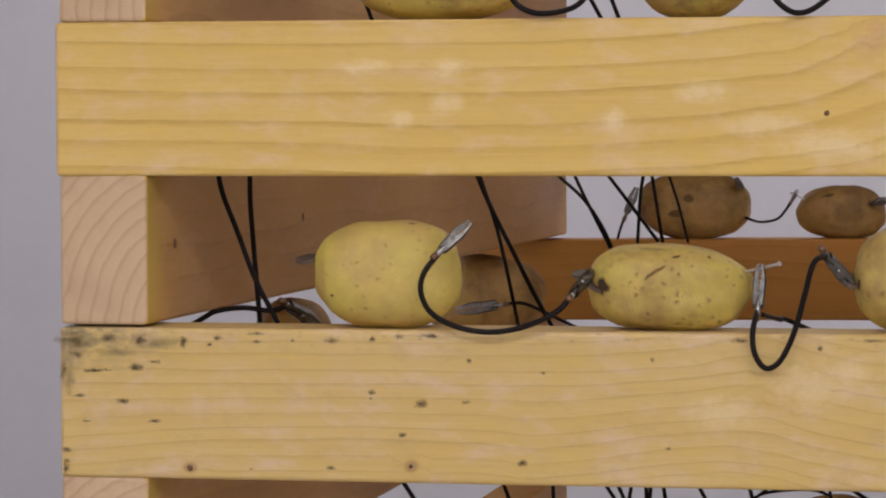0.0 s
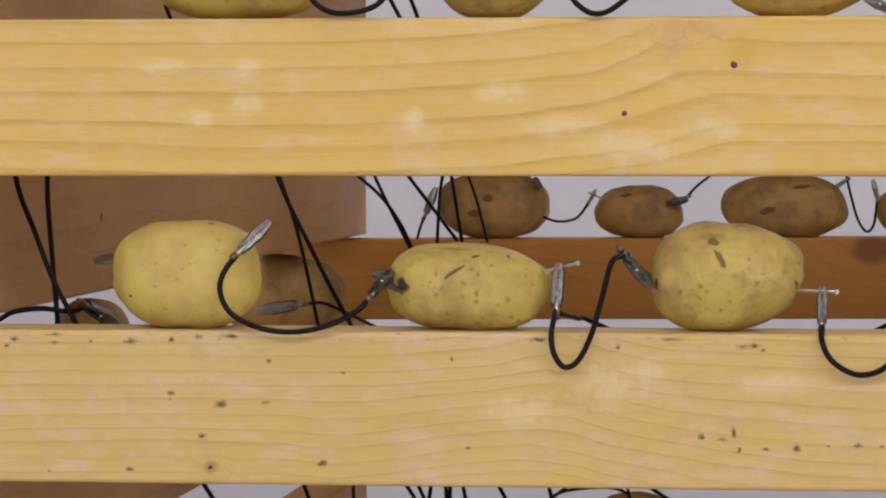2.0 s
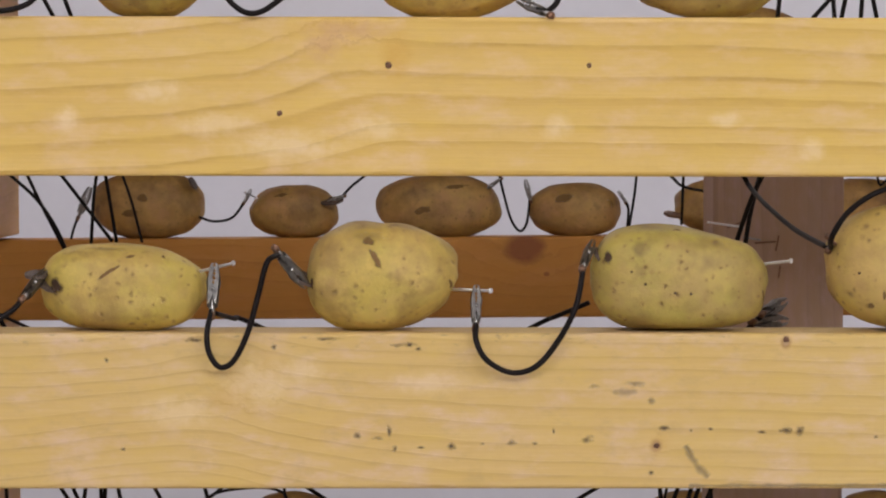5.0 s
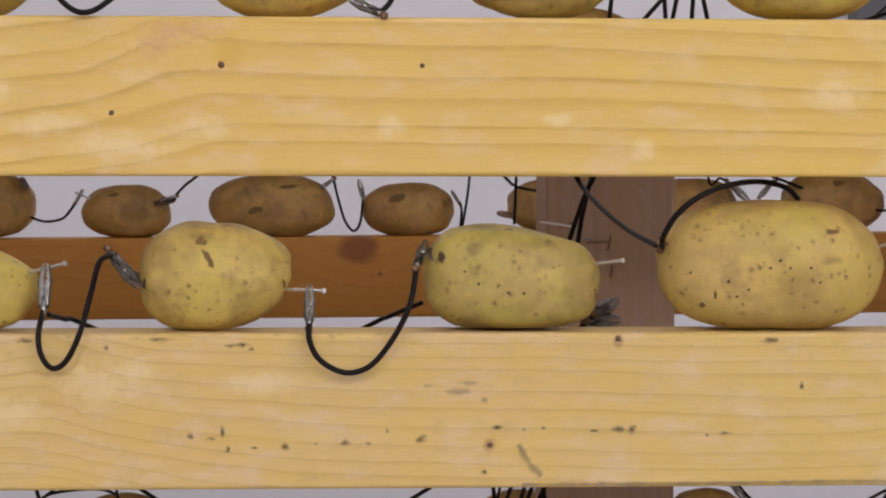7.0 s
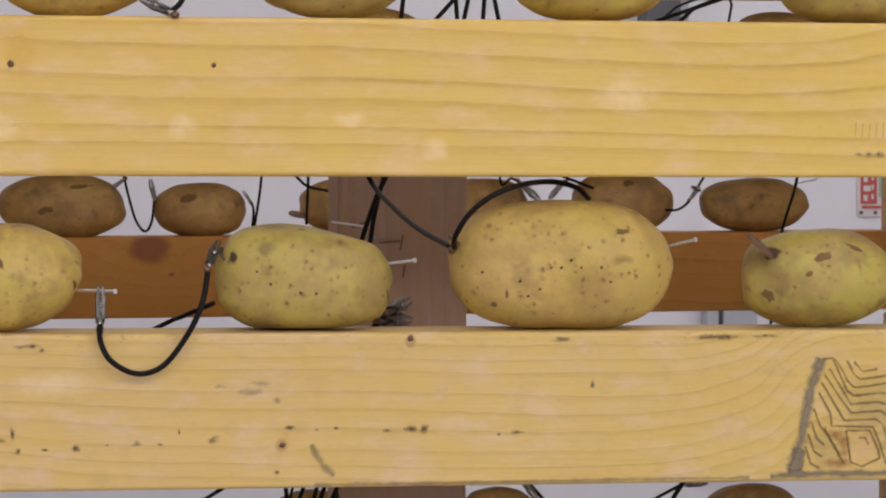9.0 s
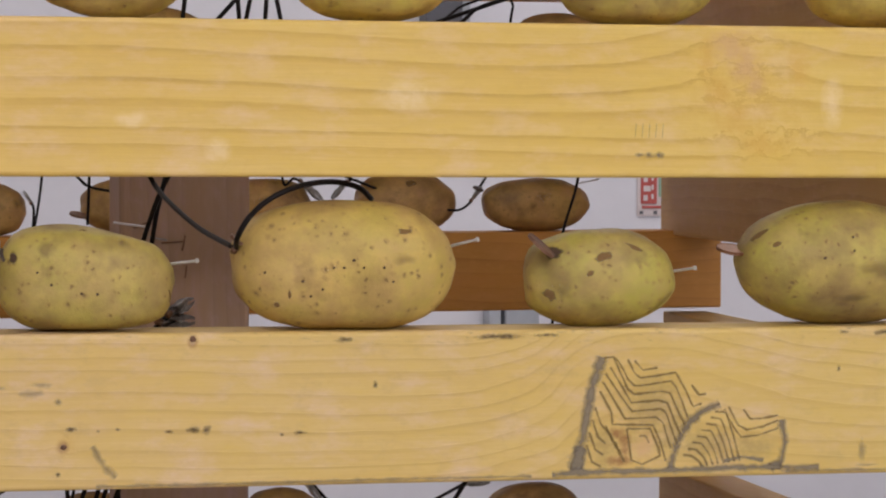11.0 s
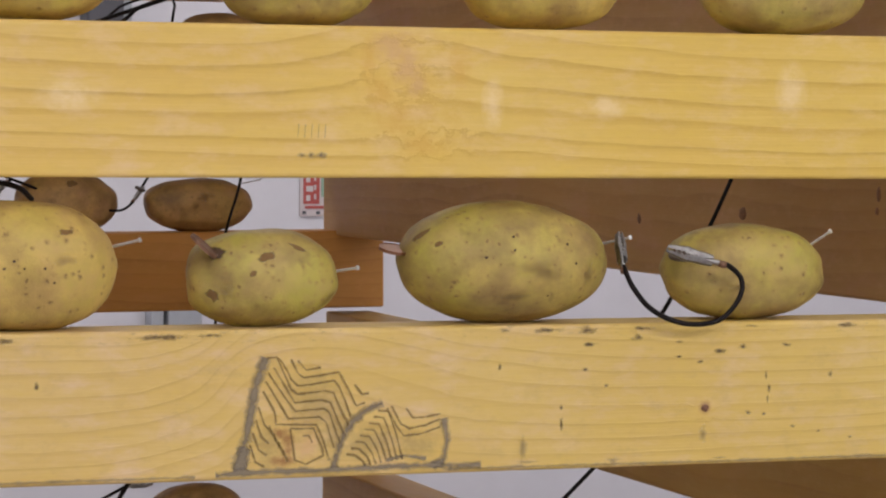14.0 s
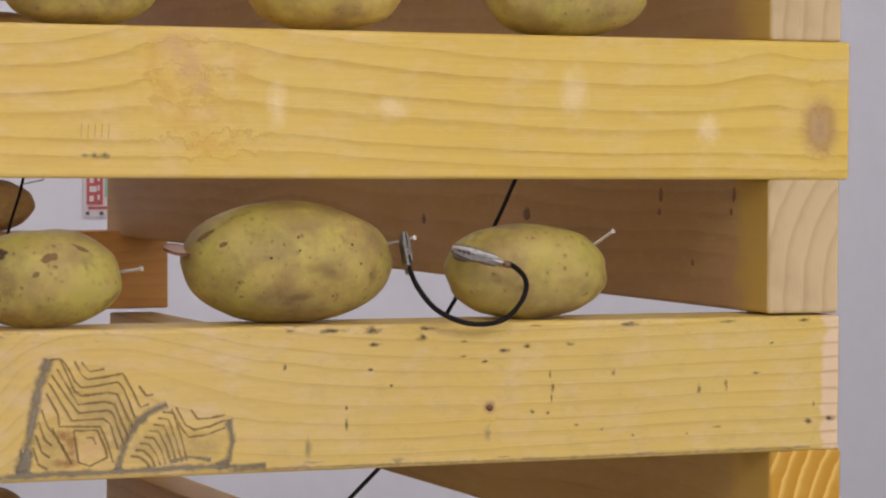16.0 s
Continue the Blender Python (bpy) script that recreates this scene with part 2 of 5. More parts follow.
def end_grain(name, early, late, period=0.0075, centre=(-0.03, -0.02)):
    k = Nodes(name)
    co = k.coords()
    sep = k.add("ShaderNodeSeparateXYZ", {0: co})
    rnd = k.add("ShaderNodeObjectInfo").outputs["Random"]
    n = k.noise(k.scaled(co, 40, 40, 40), 1.0, 3.0)
    a = k.math("SUBTRACT", sep.outputs[1], k.math("SUBTRACT", centre[0], k.math("MULTIPLY", rnd, 0.02)))
    b = k.math("SUBTRACT", sep.outputs[2], k.math("ADD", centre[1], k.math("MULTIPLY", rnd, 0.03)))
    r = k.math("SQRT", k.math("ADD", k.math("MULTIPLY", a, a), k.math("MULTIPLY", b, b)))
    r = k.math("ADD", r, k.math("MULTIPLY", n, 0.006))
    ring = k.ramp(k.math("FRACT", k.math("DIVIDE", r, period)), (0.0, 0.0), (0.6, 0.15), (0.88, 0.8), (1.0, 0.0))
    saw = k.noise(k.scaled(co, 60, 900, 120), 1.0, 2.0)
    col = k.mix(ring, early, late)
    col = k.mix(k.ramp(n, (0.45, 0.0), (0.8, 0.35)), col, tuple(c * 0.7 for c in late))
    k.bump(k.math("ADD", saw, k.math("MULTIPLY", ring, 0.5)), 0.4, 0.0006)
    return k.done(col, 0.75, 0.0, 0.25)


def plain(name, colour, rough, metal=0.0, vary=0.15, scale=60.0, bump=0.15, spec=0.5):
    k = Nodes(name)
    co = k.coords()
    n = k.noise(k.scaled(co, scale, scale, scale), 1.0, 4.0, 0.6)
    m = k.noise(k.scaled(co, scale * 0.12, scale * 0.12, scale * 0.12), 1.0, 3.0, 0.6)
    f = k.math("MULTIPLY", k.math("ADD", n, m), 0.5)
    col = k.mix(k.ramp(f, (0.3, 0.0), (0.7, 1.0)), tuple(c * (1 - vary) for c in colour), tuple(min(1, c * (1 + vary)) for c in colour))
    k.bump(n, bump, 0.0005)
    return k.done(col, rough, metal, spec)


def potato_skin(name, light, deep, dirt, green=0.0, spots=1.0, dirt_amount=0.3):
    k = Nodes(name)
    co = k.coords()
    rnd = k.add("ShaderNodeObjectInfo").outputs["Random"]
    shift = k.add("ShaderNodeCombineXYZ", {0: k.math("MULTIPLY", rnd, 11.0), 1: k.math("MULTIPLY", rnd, 5.0), 2: rnd}).outputs[0]
    co = k.add("ShaderNodeVectorMath", {0: co, 1: shift}, operation="ADD").outputs[0]

    def elsewhere(*d):
        return k.add("ShaderNodeVectorMath", {0: co, 1: d}, operation="ADD").outputs[0]

    big = k.noise(co, 26.0, 4.0, 0.55)
    mid = k.noise(co, 120.0, 4.0, 0.6)
    fine = k.noise(co, 900.0, 3.0, 0.6)
    col = k.mix(k.ramp(big, (0.32, 0.0), (0.68, 1.0)), light, deep)
    col = k.mix(k.ramp(mid, (0.42, 0.0), (0.7, 0.6)), col, (min(1, light[0] * 1.18), light[1] * 1.14, light[2] * 1.1))
    gn = k.noise(elsewhere(3, 7, 1), 24.0, 4.0, 0.58)
    col = k.mix(k.ramp(gn, (0.4, 0.0), (0.66, green)), col, (light[0] * 0.84, light[1] * 1.0, light[2] * 0.55))
    tan = k.noise(elsewhere(6, 1, 9), 55.0, 4.0, 0.62)
    col = k.mix(k.ramp(tan, (0.47, 0.0), (0.7, 0.55)), col, (light[0] * 0.9, light[1] * 0.8, light[2] * 1.15))
    # earth that stayed in the skin: soft clouds, with a few stronger stains
    dn = k.noise(elsewhere(9, 2, 4), 34.0, 5.0, 0.62)
    col = k.mix(k.ramp(dn, (0.44, 0.0), (0.74, dirt_amount)), col, dirt)
    bruise = k.noise(elsewhere(1, 8, 6), 62.0, 3.0, 0.5)
    col = k.mix(k.ramp(bruise, (0.62, 0.0), (0.74, dirt_amount * 0.6)), col, tuple(c * 0.7 for c in dirt))
    # lenticels: small dark pits with a soft brown rim, some larger than others
    wob = k.add("ShaderNodeVectorMath", {0: co, 1: k.scaled(k.add("ShaderNodeTexNoise", {"Vector": co, "Scale": 420.0}).outputs[1], 0.0028, 0.0028, 0.0028)}, operation="ADD").outputs[0]
    pit = 0.0
    for scale, power, limit, strong in ((300.0, 2.6, 0.36, 0.55), (140.0, 1.3, 0.21, 0.7)):
        cells = k.add("ShaderNodeTexVoronoi", {"Vector": wob, "Scale": scale, "Randomness": 1.0})
        size = k.add("ShaderNodeSeparateColor", {0: cells.outputs["Color"]}).outputs[0]
        reach = k.math("MULTIPLY", k.math("POWER", size, power), limit)
        dot = k.math("MULTIPLY", k.math("SUBTRACT", reach, cells.outputs["Distance"]), 6.5, True)
        halo = k.math("MULTIPLY", k.math("SUBTRACT", k.math("MULTIPLY", reach, 1.9), cells.outputs["Distance"]), 4.0, True)
        col = k.mix(k.math("MULTIPLY", halo, 0.4 * spots), col, (0.33, 0.2, 0.06))
        col = k.mix(k.math("MULTIPLY", dot, min(1, strong * spots)), col, (0.17, 0.105, 0.04))
        pit = k.math("MAXIMUM", pit, dot)
    k.bump(k.math("SUBTRACT", k.math("ADD", k.math("MULTIPLY", fine, 0.35), k.math("MULTIPLY", mid, 0.9)), k.math("MULTIPLY", pit, 0.8)), 0.45, 0.0012)
    return k.done(col, k.math("ADD", k.math("MULTIPLY", mid, 0.25), 0.4), 0.0, 0.4)


# how far the year rings of the two near boards rise, along each board
UP_HIGH = ((0, 0.0), (0.142, -0.0025), (0.248, -0.0014), (0.302, 0.0008), (0.343, 0.0049), (0.367, 0.0081), (0.388, 0.0167), (0.41, 0.0228),
           (0.453, 0.0211), (0.521, 0.0198), (0.619, 0.0184), (0.696, 0.0144), (0.78, 0.0117), (0.837, 0.0142), (0.868, 0.0204), (0.892, 0.0275),
           (0.925, 0.0264), (0.949, 0.0208), (0.988, 0.0169), (1.044, 0.0118), (1.11, 0.0091), (1.195, 0.0087), (1.232, 0.015), (1.254, 0.0125))
UP_LOW = ((0, 0.0), (0.136, -0.0022), (0.192, -0.0033), (0.275, -0.0022), (0.33, 0.0014), (0.37, 0.0068), (0.394, 0.0102), (0.42, 0.0168),
          (0.437, 0.0196), (0.521, 0.019), (0.619, 0.0181), (0.739, 0.0166), (0.827, 0.0141), (0.896, 0.0143), (0.943, 0.0179), (0.989, 0.0146),
          (1.11, 0.0091), (1.213, 0.0087))
LO_HIGH = ((0, 0.0), (0.192, 0.0), (0.275, 0.0014), (0.316, 0.0054), (0.346, 0.0103), (0.367, 0.0054), (0.399, -0.0013), (0.466, -0.0041),
           (0.619, -0.0068), (0.711, -0.0083), (0.768, -0.007), (0.796, 0.0022), (0.813, 0.0167), (0.838, 0.024), (0.883, 0.0214), (0.925, 0.0129),
           (0.974, 0.0064), (1.068, 0.0015), (1.254, 0.0047))
LO_LOW = ((0, -0.0051), (0.056, 0.0), (0.142, 0.0028), (0.212, 0.0028), (0.24, 0.0005), (0.281, 0.0054), (0.322, 0.0103), (0.346, 0.0097),
          (0.367, 0.0049), (0.412, -0.0041), (0.466, -0.0103), (0.548, -0.0136), (0.711, -0.0166), (0.768, -0.0125), (0.804, -0.0028),
          (0.819, 0.0056), (0.925, 0.0006), (1.005, -0.0029), (1.254, 0.0))
wood_upper = near_board("pine_upper_board", (0.74, 0.52, 0.172), (0.4, 0.225, 0.055), 0.0118, UP_HIGH, UP_LOW,
                        ((0.408, 0.07, 0.022, 0.013), (0.898, 0.05, 0.022, 0.03), (0.915, 0.02, 0.02, 0.014), (1.266, 0.028, 0.01, 0.022)),
                        0.46, 0.8, 0.7, richer=0.68, knots=((1.266, 0.028, 0.015, 0.021),),
                        tints=(((0.87, 0.69, 0.41), 0.5, 110, (
                            (0.199, 0.0516, 0.01, 0.005), (0.1974, 0.0346, 0.009, 0.006), (0.1571, 0.0525, 0.013, 0.004), (0.174, 0.0265, 0.008, 0.005),
                            (0.3222, 0.0397, 0.014, 0.006), (0.279, 0.0263, 0.006, 0.007), (0.7285, 0.0385, 0.016, 0.007), (0.635, 0.0122, 0.007, 0.006),
                            (0.5124, 0.0226, 0.008, 0.006), (0.5935, 0.0265, 0.008, 0.004), (1.115, 0.046, 0.009, 0.014), (1.01, 0.036, 0.01, 0.006),
                            (1.196, 0.026, 0.008, 0.009), (0.947, 0.037, 0.006, 0.013))),
                               ((0.84, 0.66, 0.38), 0.5, 120, ((0.385, 0.014, 0.03, 0.008), (0.35, 0.024, 0.02, 0.006), (0.425, 0.022, 0.018, 0.006))),
                               ((0.6, 0.36, 0.19), 0.55, 110, ((0.412, 0.069, 0.022, 0.005), (0.401, 0.061, 0.009, 0.008), (0.893, 0.066, 0.012, 0.009),
                                                              (0.9, 0.055, 0.009, 0.01), (0.906, 0.046, 0.006, 0.006))),
                               ((0.64, 0.37, 0.06), 0.55, 150, ((0.88, 0.058, 0.004, 0.011), (0.886, 0.042, 0.007, 0.008), (0.896, 0.028, 0.012, 0.008),
                                                               (0.909, 0.016, 0.01, 0.006), (0.929, 0.0555, 0.006, 0.012), (0.436, 0.057, 0.008, 0.012)))))
wood_lower = near_board("pine_lower_board", (0.68, 0.487, 0.197), (0.43, 0.27, 0.1), 0.0072, LO_HIGH, LO_LOW,
                        ((0.362, 0.048, 0.016, 0.012), (0.178, 0.008, 0.009, 0.007), (0.067, 0.005, 0.006, 0.005), (1.0652, 0.029, 0.007, 0.006),
                         (0.5595, 0.02, 0.006, 0.005), (0.845, 0.02, 0.012, 0.015)),
                        0.4, 0.4, 0.7, richer=0.62, bare=1.266, mould=True, grime=0.5,
                        knots=((0.178, 0.0075, 0.005, 0.004), (0.067, 0.005, 0.0045, 0.0035), (1.0652, 0.029, 0.0045, 0.0045), (0.5595, 0.02, 0.004, 0.0045), (0.6215, 0.0695, 0.0035, 0.004)),
                        tints=(((0.6, 0.37, 0.11), 0.4, 160, ((0.362, 0.053, 0.015, 0.007), (0.373, 0.058, 0.008, 0.008), (0.354, 0.042, 0.011, 0.006))),
                               ((0.8, 0.62, 0.36), 0.5, 150, ((0.37, 0.05, 0.02, 0.012), (0.39, 0.056, 0.01, 0.007), (0.33, 0.036, 0.02, 0.008), (0.45, 0.05, 0.02, 0.006))),
                               ((0.37, 0.265, 0.09), 0.6, 200, ((0.852, 0.035, 0.016, 0.02), (0.827, 0.016, 0.008, 0.012), (0.88, 0.016, 0.018, 0.009),
                                                              (0.905, 0.014, 0.012, 0.007), (0.862, 0.024, 0.01, 0.015))),
                               ((0.29, 0.13, 0.04), 0.85, 220, ((0.838, 0.017, 0.0035, 0.007), (0.835, 0.008, 0.007, 0.003), (0.834, 0.022, 0.005, 0.003))),
                               ((0.64, 0.4, 0.2), 0.6, 150, ((0.8475, 0.0155, 0.0065, 0.0075),))))
wood_side = wood("pine_side_board", (0.63, 0.37, 0.13), (0.48, 0.26, 0.085), 0.018, 0.9, line=0.5, slop=0.03)
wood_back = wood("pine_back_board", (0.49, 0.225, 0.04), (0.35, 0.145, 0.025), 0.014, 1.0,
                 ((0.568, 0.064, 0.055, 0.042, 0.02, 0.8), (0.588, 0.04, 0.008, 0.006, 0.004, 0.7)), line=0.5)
wood_post = wood("planed_post_wood", (0.42, 0.285, 0.205), (0.33, 0.215, 0.155), 0.01, 0.8, line=0.5)
wood_glazed = wood("pine_glazed_side_board", (0.54, 0.35, 0.1), (0.42, 0.24, 0.06), 0.018, 0.9, line=0.5, slop=0.05)
grain_pale = end_grain("pine_end_grain", (0.64, 0.45, 0.28), (0.5, 0.33, 0.2))
wood_tan = wood("pine_tan_side_board", (0.54, 0.335, 0.125), (0.41, 0.24, 0.08), 0.014, 0.9, line=0.9, slop=0.04)
grain_tan = end_grain("pine_end_grain_tan", (0.62, 0.47, 0.26), (0.49, 0.345, 0.18), 0.0125, (-0.06, -0.01))
grain_yellow = end_grain("pine_end_grain_yellow", (0.5, 0.25, 0.02), (0.85, 0.57, 0.16), 0.0095, (-0.085, 0.0))
skin_yellow = potato_skin("yellow_potato_skin", (0.61, 0.45, 0.115), (0.48, 0.335, 0.08), (0.26, 0.15, 0.055), 0.5, 0.8, 0.9)
skin_clean = potato_skin("clean_potato_skin", (0.64, 0.47, 0.125), (0.54, 0.385, 0.095), (0.33, 0.2, 0.07), 0.6, 0.4, 0.45)
skin_green = potato_skin("greenish_potato_skin", (0.5, 0.375, 0.1), (0.38, 0.28, 0.07), (0.22, 0.135, 0.055), 0.65, 1.1, 0.95)
skin_cream = potato_skin("cream_potato_skin", (0.6, 0.42, 0.12), (0.48, 0.32, 0.085), (0.28, 0.165, 0.06), 0.45, 1.1, 0.6)
skin_brown = potato_skin("brown_potato_skin", (0.5, 0.305, 0.1), (0.34, 0.18, 0.055), (0.15, 0.08, 0.035), 0.3, 0.9, 0.85)
wall_paint = plain("white_wall_paint", (0.76, 0.75, 0.8), 0.8, vary=0.03, scale=30, bump=0.05)
floor_mat = plain("grey_floor", (0.32, 0.31, 0.3), 0.5, vary=0.12, scale=20)
ceiling_mat = plain("ceiling_paint", (0.8, 0.8, 0.8), 0.9, vary=0.02, scale=20)


steel = plain("worn_steel", (0.36, 0.345, 0.33), 0.34, 1.0, 0.45, 400, 0.4)
zinc = plain("zinc_nail", (0.74, 0.74, 0.76), 0.3, 0.6, 0.12, 500, 0.1)
dull_copper = plain("dull_copper", (0.22, 0.12, 0.075), 0.5, 0.6, 0.35, 500, 0.2)
bright_copper = plain("bright_copper", (0.3, 0.15, 0.09), 0.35, 0.9, 0.25, 500, 0.1)
dark_coin = plain("tarnished_coin", (0.13, 0.095, 0.075), 0.55, 0.4, 0.4, 500, 0.2)
black_rubber = plain("black_wire_insulation", (0.011, 0.008, 0.008), 0.45, 0.0, 0.2, 300, 0.05, 0.12)
sign_paper = plain("sign_paper", (0.68, 0.6, 0.6), 0.7, vary=0.05)
sign_red = plain("sign_red", (0.5, 0.1, 0.085), 0.6, vary=0.15)
sign_green = plain("sign_green", (0.3, 0.45, 0.33), 0.6, vary=0.15)
panel_grey = plain("dark_grey_panel", (0.1, 0.1, 0.115), 0.5, vary=0.1)
box_grey = plain("pale_grey_box", (0.42, 0.44, 0.48), 0.5, vary=0.08)


def stain(name, colour, cover, scale=240.0, soft=1.0, sharp=0.24):
    """A thin patchy film of dirt, mould or burn, fading towards its border."""
    k = Nodes(name)
    co = k.coords()
    n = k.noise(k.scaled(co, scale, scale, scale * 1.3), 1.0, 5.0, 0.7)
    m = k.noise(k.scaled(co, scale * 0.2, scale * 0.2, scale * 0.25), 1.0, 3.0, 0.6)
    border = k.add("ShaderNodeSeparateXYZ", {0: k.add("ShaderNodeUVMap", uv_map="border").outputs[0]}).outputs[0]
    f = k.math("ADD", k.math("MULTIPLY", k.math("ADD", n, m), 0.5), k.math("MULTIPLY", k.math("SUBTRACT", 0.5, border), soft * 0.55))
    k.put(k.bsdf.inputs["Alpha"], k.ramp(f, (0.42, 0.0), (0.42 + sharp, cover)))
    return k.done(k.mix(n, tuple(c * 0.7 for c in colour), tuple(c * 1.3 for c in colour)), 0.8, 0.0, 0.2)


stain_grey = stain("grey_mould_stain", (0.25, 0.205, 0.145), 0.85, 240, 0.9, 0.3)
stain_smear = stain("grey_smear_stain", (0.27, 0.22, 0.14), 0.55, 300, 1.0, 0.4)
stain_dark = stain("dark_mould_speck", (0.14, 0.1, 0.06), 0.95, 800, 0.75, 0.34)
stain_line = stain("burnt_line_stain", (0.27, 0.18, 0.065), 0.82, 500, 1.0, 0.36)
scar_skin = stain("brown_scar_skin", (0.23, 0.135, 0.055), 0.85, 300, 1.4, 0.16)
bruise_skin = stain("dark_bruise_skin", (0.1, 0.06, 0.04), 0.92, 250, 1.5, 0.2)
# earthy stains; also colours one painted shadow in the back row
earth_shadow_skin = stain("earthy_and_shadow_skin_stain", (0.29, 0.18, 0.07), 0.6, 160, 1.2, 0.55)
knot_brown = plain("brown_knot", (0.24, 0.12, 0.055), 0.6, vary=0.5, scale=500)
knot_dark = plain("dark_knot_wood", (0.15, 0.07, 0.035), 0.6, vary=0.4, scale=500)


# ------------------------------------------------------------------ mesh helpers
def finish(name, bm, mats, parent=None, label="", smooth=False):
    me = bpy.data.meshes.new(name)
    bm.normal_update()
    bm.to_mesh(me)
    bm.free()
    for m in (mats if isinstance(mats, (list, tuple)) else [mats]):
        me.materials.append(m)
    if smooth:
        me.polygons.foreach_set("use_smooth", [True] * len(me.polygons))
    ob = new(name, me)
    if parent:
        ob.parent = parent
    if label:
        ob["label"] = label
    return ob


def part(name, bm, material, parent, label="", smooth=False):
    return finish(name, bm, material, parent, label, smooth)


def box_bm(x0, x1, y0, y1, z0, z1, bevel=0.0, segments=2):
    bm = bmesh.new()
    bmesh.ops.create_cube(bm, size=1.0)
    for v in bm.verts:
        v.co = Vector(((x0, x1)[v.co.x > 0], (y0, y1)[v.co.y > 0], (z0, z1)[v.co.z > 0]))
    if bevel:
        bmesh.ops.bevel(bm, geom=bm.edges[:], offset=bevel, segments=segments, affect="EDGES", profile=0.5)
    return bm


# ------------------------------------------------------------------ the room
def slab(name, x0, x1, y0, y1, z0, z1, mat, label, category):
    return tagged(finish(name, box_bm(x0, x1, y0, y1, z0, z1), mat), label, category, kind="structure")


slab("floor", -2.2, 3.8, -4.0, 4.2, -0.1, 0.0, floor_mat, "smooth grey floor under the timber tower", "floor")
slab("ceiling", -2.2, 3.8, -4.0, 4.2, 3.0, 3.1, ceiling_mat, "plain white ceiling above the tower", "ceiling")
slab("wall_north", -2.2, 3.8, 4.0, 4.2, 0.0, 3.0, wall_paint, "pale lilac white painted wall behind the tower", "wall")
slab("wall_south", -2.2, 3.8, -4.2, -4.0, 0.0, 3.0, wall_paint, "pale painted wall closing the room", "wall")
slab("wall_west", -2.4, -2.2, -4.0, 4.0, 0.0, 3.0, wall_paint, "pale painted side wall of the room", "wall")
slab("wall_east", 3.8, 4.0, -4.0, 4.0, 0.0, 3.0, wall_paint, "pale painted side wall of the room", "wall")

# ------------------------------------------------------------------ the timber tower
H, T = 0.075, 0.045


def beam(m, length, mats, label, bow=0.0004, low=0.0, high=0.0):
    """A timber along local x, T deep in y, H high in z, with eased edges and end grain on its ends."""
    bm = box_bm(0, length, 0, T, 0.0002 + low, H - 0.0002 + high)
    cuts = [e for e in bm.edges if abs(e.verts[0].co.x - e.verts[1].co.x) > 0.01]
    bmesh.ops.subdivide_edges(bm, edges=cuts, cuts=23)
    long_edges = [e for e in bm.edges if len(e.link_faces) == 2 and e.calc_face_angle(0) > 1.0]
    bmesh.ops.bevel(bm, geom=long_edges, offset=0.0022, segments=3, affect="EDGES", profile=0.5)
    for v in bm.verts:
        n = noise.noise(Vector((v.co.x * 5, v.co.z * 30, m.translation.z * 9)))
        v.co.y += bow * n
    for f in bm.faces:
        f.material_index = 1 if abs(f.normal.x) > 0.7 else 0
    ob = finish("timber_beam", bm, mats)
    ob.matrix_world = m
    tagged(ob, label, "timber beam", "stacked beams of the tower")
    return ob


def level_z(n):
    return n * H


LEFT, RIGHT = -0.4375, 0.8446
REAR = 1.272
board_upper = board_lower = None
for n in range(0, 23, 2):
    z = level_z(n)
    look_mats = {16: wood_upper, 14: wood_lower}.get(n, wood_lower)
    words = {16: "yellow glazed pine beam with wavy grain and pale rubs", 14: "yellow pine beam with mould spots and a grey stamped patch"}
    ob = beam(pose(LEFT - (0.0015 if n == 16 else 0), 0, z), RIGHT - LEFT + (0.003 if n == 16 else -0.003), [look_mats, grain_pale],
              words.get(n, "plain yellow pine beam of the stacked tower"),
              low=-0.0011 if n in (14, 16) else 0, high=0.0004 if n == 16 else -0.0008 if n == 14 else -0.0013)
    board_upper = ob if n == 16 else board_upper
    board_lower = ob if n == 14 else board_lower
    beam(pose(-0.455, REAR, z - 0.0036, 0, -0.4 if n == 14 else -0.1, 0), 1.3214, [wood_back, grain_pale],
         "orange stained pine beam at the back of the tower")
sides = {}
for n in range(1, 22, 2):
    z = level_z(n)
    for x0, skew in ((-0.3925, -1.52), (0.8406, -0.98)):
        face, ends = (wood_side, grain_pale) if x0 < 0 else (wood_glazed, grain_yellow) if n == 13 else (wood_tan, grain_tan)
        sides[n, x0 > 0] = beam(pose(x0 + (0.003 if n == 13 and x0 > 0 else 0), 0.0005, z, 0, 0, 90 + skew), 1.3165, [face, ends], "brown pine cross beam with pale sawn end grain")


# ------------------------------------------------------------------ central post
bm = box_bm(0.0, 1.235, -0.0475, 0.02, -0.047, 0.039, 0.003)
post = finish("post", bm, wood_post)
post.matrix_world = pose(0.2433, 0.56, 0, 0, -90, 0)
tagged(post, "grey brown planed wooden post with staples inside the tower", "post")


